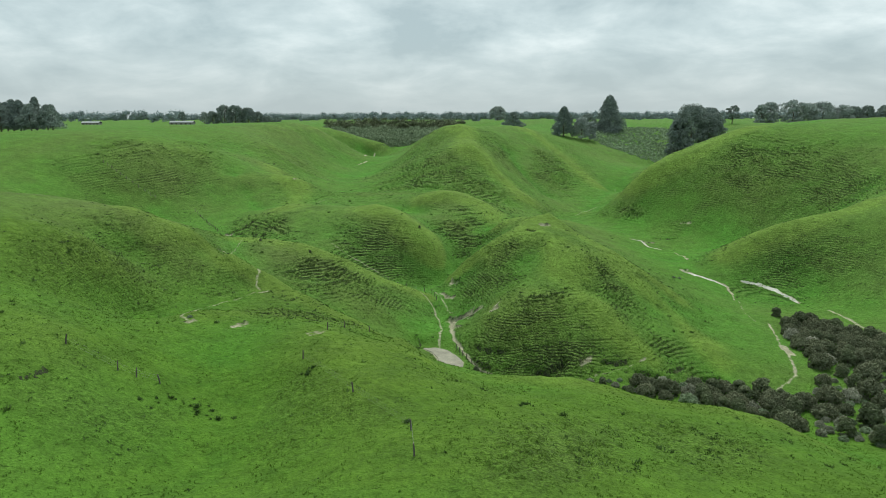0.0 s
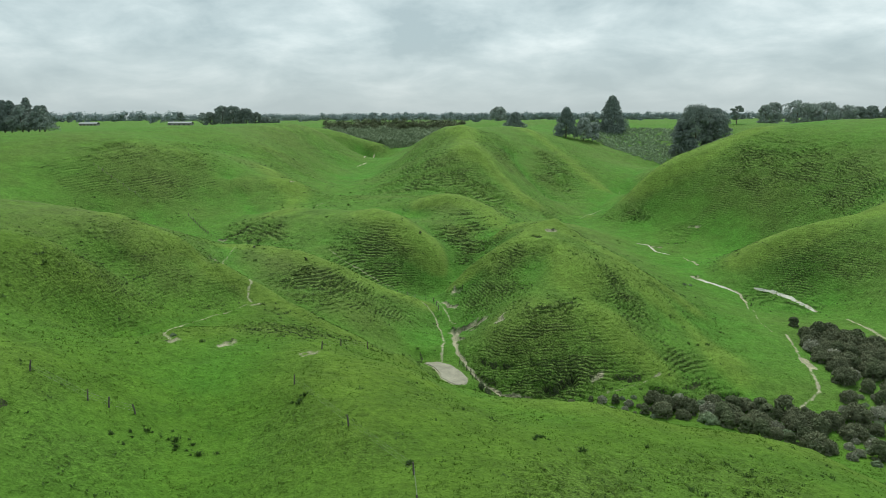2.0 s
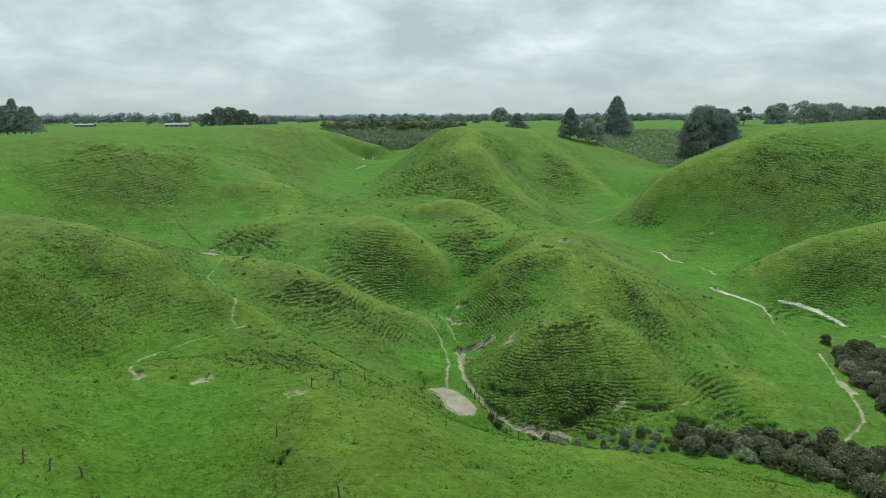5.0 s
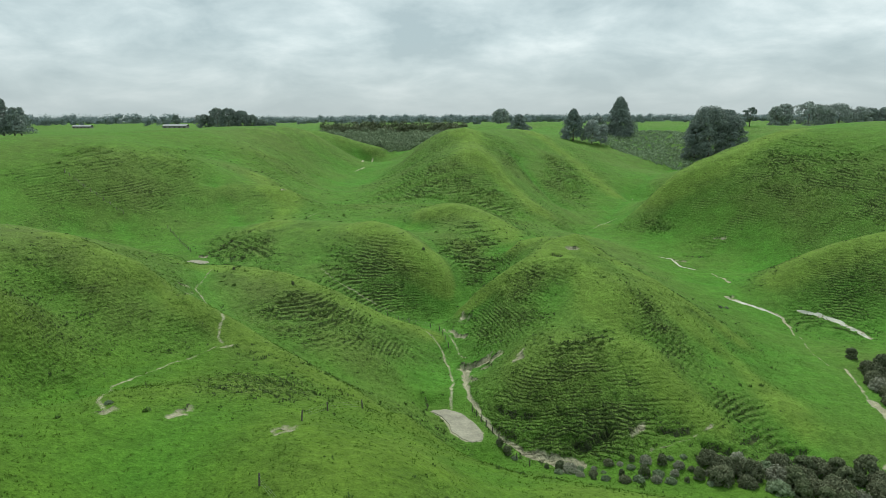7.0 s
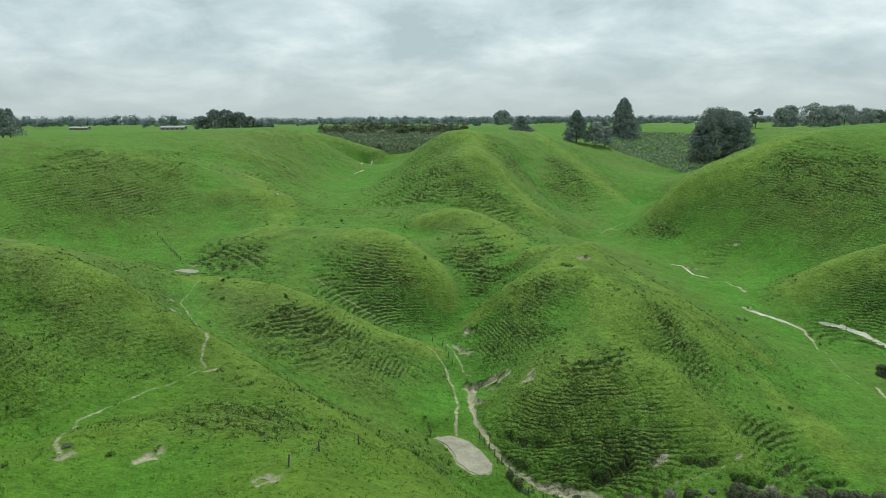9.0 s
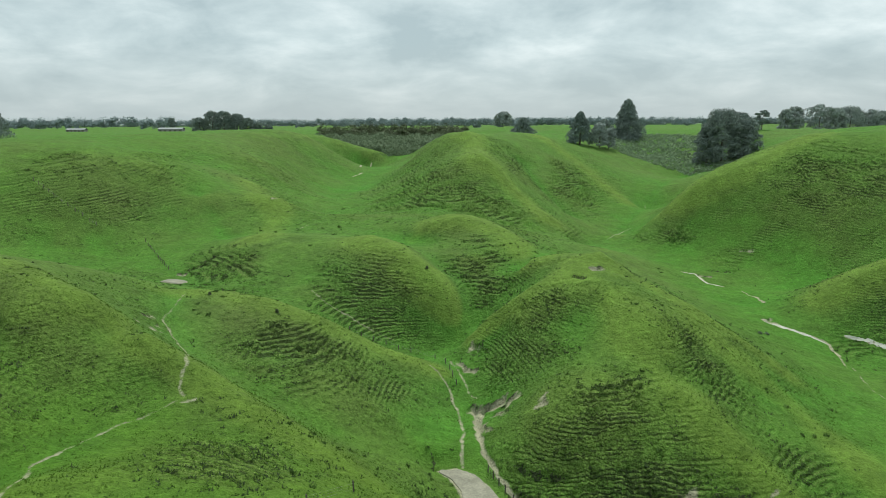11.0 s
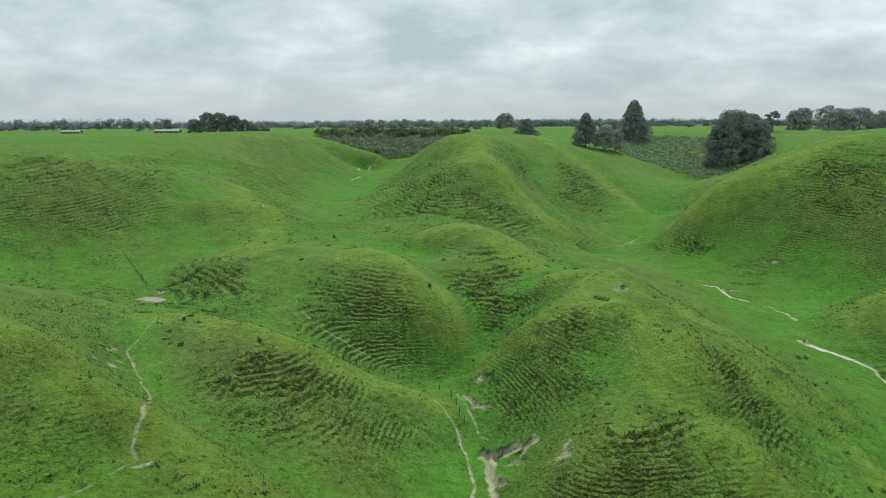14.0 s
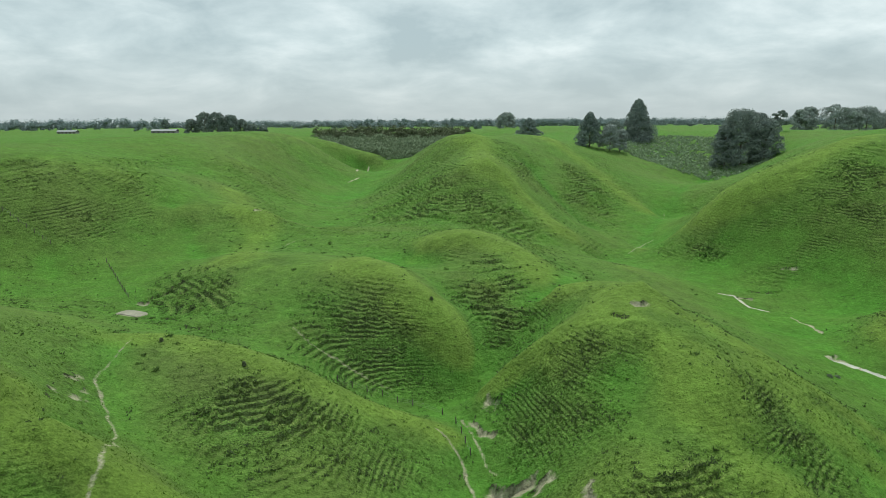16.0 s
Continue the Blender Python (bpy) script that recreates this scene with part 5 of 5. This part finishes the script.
# ---------------------------------------------------------------- bushes in the valley
def build_bush(name, label, mat, seed, width=3.0, height=2.6, clumps=16, each=95, spray=0.26, group="bushes in the valley"):
    root = thing(name, label, "bush", group)
    r = random.Random(seed)
    cl = []
    for k in range(clumps):
        a, u = k * 2.399963, (k + 0.5) / clumps
        reach = width * 0.5 * math.sqrt(u) * r.uniform(0.6, 1.0)
        z = height * (0.20 + 0.66 * (1 - (reach / (width * 0.5)) ** 2) * r.uniform(0.75, 1.0))
        cl.append((reach * math.cos(a), reach * math.sin(a), z, width * r.uniform(0.15, 0.24), 0.85))
    for k in range(8):
        a = k * 0.785 + r.uniform(-0.3, 0.3)
        cl.append((width * 0.40 * math.cos(a), width * 0.40 * math.sin(a), height * r.uniform(0.06, 0.2), width * r.uniform(0.13, 0.2), 0.85))
        cl.append((width * 0.36 * math.cos(a + 0.4), width * 0.36 * math.sin(a + 0.4), height * r.uniform(0.3, 0.5), width * r.uniform(0.15, 0.22), 1.1))
    bm = bmesh.new()
    tube(bm, (0, 0, -0.4), (0.05, 0, height * 0.45), 0.09, 0.05, 6)
    part("stem", bm, BARK, root)
    for k in range(0, clumps, 4):
        lb = bmesh.new()
        tube(lb, (0.03, 0, height * 0.25), (cl[k][0] * 0.8, cl[k][1] * 0.8, cl[k][2]), 0.045, 0.015, 5)
        part("branch", lb, BARK, root)
    part_mesh("foliage", leaves("foliage", sprays(cl, each, seed, 0.7), spray, mat, seed + 1), root)
    return root


BUSHES = [build_bush("manuka_bush", "dark brown-green rounded manuka bush in a valley thicket", SHRUB_LEAF, 401),
          build_bush("manuka_bush", "dense dark manuka bush in a valley thicket", SHRUB_LEAF, 402, 3.4, 2.3, 18),
          build_bush("grey_bush", "pale grey-leaved open bush beside the stream", GREY_LEAF, 403, 3.2, 2.4, 15, 70),
          build_bush("manuka_bush", "tall dark manuka bush beside the stream", DARK_LEAF, 404, 2.4, 3.4, 16),
          build_bush("fern_bush", "low green fern and bush clump in the gully", WOOD_LEAF, 405, 2.6, 1.5, 13, 80)]


def thicket(outline, gap, kinds, seed, low=0.8, high=1.35):
    r = random.Random(seed)
    xs, ys = [p[0] for p in outline], [p[1] for p in outline]
    stood = []
    for _ in range(4000):
        x, y = r.uniform(min(xs), max(xs)), r.uniform(min(ys), max(ys))
        if inside(x, y, outline) and all((x - a) ** 2 + (y - b) ** 2 > gap * gap for a, b in stood):
            stood.append((x, y))
            plant(BUSHES[r.choice(kinds)], x, y, r.uniform(0, 360), r.uniform(low, high))


thicket([(91, 178), (99, 178), (104, 170), (112, 166), (104, 152), (95, 149), (84, 146), (87, 162)], 2.6, (0, 0, 0, 1, 1, 3, 2), 501, 0.9, 1.5)
thicket([(68, 116), (75, 106), (92, 118), (104, 138), (108, 152), (96, 147), (88, 144), (81, 138), (76, 128)], 4.6, (0, 0, 1, 2, 2, 3, 3), 502, 0.8, 1.8)
thicket([(66, 112), (74, 106), (92, 120), (104, 140), (104, 150), (90, 145), (76, 132)], 2.8, (4, 4, 2), 505, 0.35, 0.75)
thicket([(40, 136.5), (40, 128.5), (52, 124), (64, 115), (73, 129), (67, 134), (59, 134.5), (50, 134.5)], 2.5, (0, 0, 1, 2, 3, 3, 3, 4), 503, 0.55, 1.45)
thicket([(14, 136), (15, 133), (26, 130), (40, 128), (40, 135), (27, 136)], 1.8, (3, 4, 4, 1, 2), 504, 0.30, 0.72)
for _x, _y, _s, _k in ((92.1, 182.4, 1.0, 3), (72.9, 211.1, 0.42, 4), (75.0, 212.0, 0.4, 4), (-35.9, 179.2, 0.26, 3),
                       (-50.4, 184.4, 0.26, 3), (-7.8, 214.5, 0.28, 3), (6.8, 137.5, 0.5, 3), (8.0, 136.9, 0.55, 3), (9.2, 136.1, 0.4, 4),
                       (-40.4, 104.3, 0.3, 4)):
    plant(BUSHES[_k], _x, _y, _x * 40, _s, sink=0.3 * _s)
for _b in BUSHES:
    finish(_b)


# ---------------------------------------------------------------- fences
def build_post(seed, lean):
    r = random.Random(seed)
    bm = bmesh.new()
    tilt = math.tan(radians(lean))
    tube(bm, (0, 0, -0.5), (tilt * 0.5, 0, 0.55), 0.095, 0.09, 8)
    tube(bm, (tilt * 0.5, 0, 0.55), (tilt * 1.2, r.uniform(-0.02, 0.02), 1.2), 0.09, 0.08, 8)
    tube(bm, (tilt * 1.2, 0, 1.2), (tilt * 1.22, 0, 1.23), 0.08, 0.055, 8)
    return bm


def build_fence(line, gap, label, seed, lean=6.0, wires=3):
    """Wooden posts along a line, and the wires that they carry."""
    root = thing("fence", label, "fence", at=(line[0][0], line[0][1], ground(line[0][0], line[0][1])))
    o = Vector(root.location)
    r = random.Random(seed)
    spots = []
    for (ax, ay), (bx, by) in zip(line[:-1], line[1:]):
        n = max(1, round(math.hypot(bx - ax, by - ay) / gap)) if gap else 1
        spots += [(ax + (bx - ax) * k / n, ay + (by - ay) * k / n) for k in range(n)]
    spots.append(line[-1])
    tops = []
    for k, (x, y) in enumerate(spots):
        z = ground(x, y)
        p = part("post", build_post(seed + k, r.uniform(-lean, lean)), POST_WOOD, root)
        p.location = Vector((x, y, z)) - o
        p.rotation_euler = (0, 0, r.uniform(0, 6.28))
        tops.append(Vector((x, y, z)) - o)
    for w in range(wires):
        bm = bmesh.new()
        for a, b in zip(tops[:-1], tops[1:]):
            tube(bm, a + Vector((0, 0, 0.35 + 0.33 * w)), b + Vector((0, 0, 0.35 + 0.33 * w)), 0.006, 0.006, 4)
        part("wire", bm, WIRE, root, "thin steel wire")
    return root


build_fence([p[:2] for p in PATHS["fence_gully"]], 0, "old wooden post and wire fence along a grassy gully", 600)
build_fence([p[:2] for p in PATHS["fence_main"]], 2.2, "post and wire fence beside the stream and silty pond", 620)
build_fence([p[:2] for p in PATHS["fence_nearw"]], 0, "leaning wooden fence posts on a grassy hillside", 640, 14)
build_fence([p[:2] for p in PATHS["fence_near"]], 0, "scattered old fence posts over the near hilltop", 650, 10)
build_fence([p[:2] for p in PATHS["fence_spur"]], 0, "old fence posts on a grassy spur", 660, 9)
build_fence([p[:2] for p in PATHS["fence_ridge"]], 2.6, "post and wire fence down a grassy hillside", 690)
build_fence([p[:2] for p in PATHS["fence_w"]], 2.4, "post and wire fence running down to a small pool", 670)


# ---------------------------------------------------------------- far barns and mast
def build_barn(x, y, length, depth, wall, roof_rise, label, turn=0.0):
    root = thing("barn", label, "barn", at=(x, y, ground(x, y) - 0.2))
    root.rotation_euler = (0, 0, radians(turn))
    l, d = length / 2, depth / 2
    bm = bmesh.new()
    corners = [(-l, -d), (l, -d), (l, d), (-l, d)]
    lo = [bm.verts.new((a, b, 0)) for a, b in corners]
    hi = [bm.verts.new((a, b, wall)) for a, b in corners]
    for k in range(4):
        bm.faces.new((lo[k], lo[(k + 1) % 4], hi[(k + 1) % 4], hi[k]))
    part("wall", bm, BARN_WALL, root)
    for side in (-1, 1):
        bm = bmesh.new()
        o = 0.6
        q = [(-l - o, side * (d + o), wall - 0.15), (l + o, side * (d + o), wall - 0.15), (l + o, 0, wall + roof_rise), (-l - o, 0, wall + roof_rise)]
        a = [bm.verts.new(c) for c in q]
        b = [bm.verts.new((c[0], c[1], c[2] + 0.15)) for c in q]
        bm.faces.new(a)
        bm.faces.new(b[::-1])
        for k in range(4):
            bm.faces.new((a[k], a[(k + 1) % 4], b[(k + 1) % 4], b[k]))
        part("roof", bm, ROOF, root, "pale metal roof")
    for k in range(5):
        bm = bmesh.new()
        cx = -l + length * (k + 0.5) / 5
        v = [bm.verts.new(c) for c in ((cx - 1.5, -d - 0.05, 0), (cx + 1.5, -d - 0.05, 0), (cx + 1.5, -d - 0.05, wall * 0.7), (cx - 1.5, -d - 0.05, wall * 0.7))]
        u = [bm.verts.new((c.co.x, c.co.y + 0.12, c.co.z)) for c in v]
        bm.faces.new(v)
        for i in range(4):
            bm.faces.new((v[i], v[(i + 1) % 4], u[(i + 1) % 4], u[i]))
        part("door", bm, POST_WOOD, root, "dark barn door")
    return root


build_barn(-475, 1260, 42, 14, 4.0, 2.6, "long low farm shed with a pale metal roof")
build_barn(-640, 1260, 32, 12, 3.6, 2.2, "low farm shed with a pale roof among far trees")


def build_mast(x, y, height):
    root = thing("mast", "slender grey radio mast on the far plain", "mast", at=(x, y, ground(x, y)))
    bm = bmesh.new()
    for a in range(3):
        c, s = math.cos(a * 2.094), math.sin(a * 2.094)
        tube(bm, (c * 1.0, s * 1.0, 0), (c * 0.4, s * 0.4, height), 0.16, 0.12, 5)
    part("frame", bm, BARN_WALL, root)
    bm = bmesh.new()
    tube(bm, (0, 0, height), (0, 0, height + 6), 0.14, 0.08, 6)
    part("aerial", bm, BARN_WALL, root)
    return root


build_mast(-108, 1205, 19)


# ---------------------------------------------------------------- rushes and tufts of grass
def blades(name, label, spots, tall, wide, per, mat, seed):
    """Upright blades in tufts at the given spots, joined."""
    r = np.random.RandomState(seed)
    s = np.repeat(np.asarray(spots, float), per, axis=0)
    n = len(s)
    a, lean = r.uniform(0, math.tau, n), r.uniform(0.2, 1.2, n)
    h = tall * r.uniform(0.55, 1.25, n) * s[:, 3]
    foot = s[:, :3] + np.c_[r.normal(0, 0.45, (n, 2)) * wide * s[:, 3:4] * 2.2, np.full(n, -0.05)]
    side = np.c_[np.cos(a + 1.57), np.sin(a + 1.57), 0 * a] * (wide * 0.5 * s[:, 3])[:, None]
    tip = foot + np.c_[np.cos(a) * lean * h, np.sin(a) * lean * h, h]
    v = np.stack([foot - side, foot + side, tip], 1).reshape(-1, 3)
    return tagged(new(name, mesh_of(name, v, np.arange(3 * n).reshape(-1, 3), mat)), label, "grass", kind="stuff")


def scatter(n, x0, x1, y0, y1, seed, keep):
    r = np.random.RandomState(seed)
    x, y = r.uniform(x0, x1, n), r.uniform(y0, y1, n)
    i, j = np.clip(np.searchsorted(XS, x) - 1, 0, len(XS) - 2), np.clip(np.searchsorted(YS, y) - 1, 0, len(YS) - 2)
    ok = (r.rand(n) < keep(x, y, j, i)) & (BARE[j, i] > 0.2)
    x, y, i, j = x[ok], y[ok], i[ok], j[ok]
    u, v = (x - XS[i]) / (XS[i + 1] - XS[i]), (y - YS[j]) / (YS[j + 1] - YS[j])
    z = (Z[j, i] * (1 - u) + Z[j, i + 1] * u) * (1 - v) + (Z[j + 1, i] * (1 - u) + Z[j + 1, i + 1] * u) * v
    return np.c_[x, y, z, r.uniform(0.6, 1.5, len(x))]


blades("rushes", "dark rush clumps scattered over the steep pasture", scatter(120000, -110, 120, 55, 300, 701,
       lambda x, y, j, i: 0.002 + 0.5 * step(0.40, 0.66, rough(x, y, 9, 70, 2)) * (0.01 + 0.97 * np.maximum(0.5 * TERRACE[j, i], TUSSOCK[j, i]))), 0.17, 0.20, 8, RUSH_LEAF, 702)


def on_riser(j, i):
    """How much of a terrace riser there is, in broken rows."""
    p = PHASE[j, i] - np.floor(PHASE[j, i])
    return step(0.42, 0.55, p) * step(1.0, 0.9, p) * STEPPED[j, i]


blades("hill_tussocks", "dark rank tussock grass along the risers of the sheep terraces", scatter(900000, -150, 180, 110, 440, 751,
       lambda x, y, j, i: 0.75 * step(0.34, 0.60, rough(x, y, 3.4, 79, 2)) * (1 - 0.35 * step(200, 320, y)) * np.clip(on_riser(j, i) + 0.10 * TUSSOCK[j, i], 0, 1)), 0.24, 0.19, 6, TUSSOCK_LEAF, 752)
blades("grass_tufts", "tufted pasture grass on the near slopes", scatter(90000, -70, 80, 50, 190, 711,
       lambda x, y, j, i: 0.25 + 0.6 * step(0.4, 0.7, rough(x, y, 5, 75, 2))), 0.15, 0.10, 4, TUFT_LEAF, 712)
blades("rush_clumps", "sparse dark rush clumps over the damp basin floor", scatter(3600, -110, 70, 175, 380, 721,
       lambda x, y, j, i: 0.5 * step(0.55, 0.72, rough(x, y, 15, 77, 2)) * step(0.5, 0.2, STEEP[j, i])), 0.32, 0.24, 16, RUSH_LEAF, 722)
blades("rush_clumps", "dark rush clumps among the short valley grass", scatter(1800, -70, 70, 60, 190, 731,
       lambda x, y, j, i: 0.5 * step(0.55, 0.72, rough(x, y, 12, 78, 2))), 0.34, 0.18, 18, RUSH_LEAF, 732)


def weeds(places, seed):
    """Spots for single tall weeds: x, y, spread and how many."""
    r = np.random.RandomState(seed)
    out = []
    for x, y, spread, n in places:
        for _ in range(n):
            a, b = x + r.normal(0, spread) * 1.3, y + r.normal(0, spread)
            out.append((a, b, ground(a, b), r.uniform(0.5, 1.5)))
    return out


blades("thistles", "dark spiky thistles in a loose cluster on the near slope", weeds([(-30.4, 79.0, 1.2, 15), (-36.0, 77.0, 0.8, 3), (-27.5, 77.0, 0.7, 4), (10.4, 78.8, 0.5, 5), (-3.9, 67.8, 0.3, 3),
       (-34.4, 75.5, 0.3, 2), (-17.4, 84.2, 0.7, 5), (23.0, 81.8, 0.2, 1), (14.0, 76.0, 0.4, 2)], 741), 0.30, 0.13, 34, RUSH_LEAF, 742)
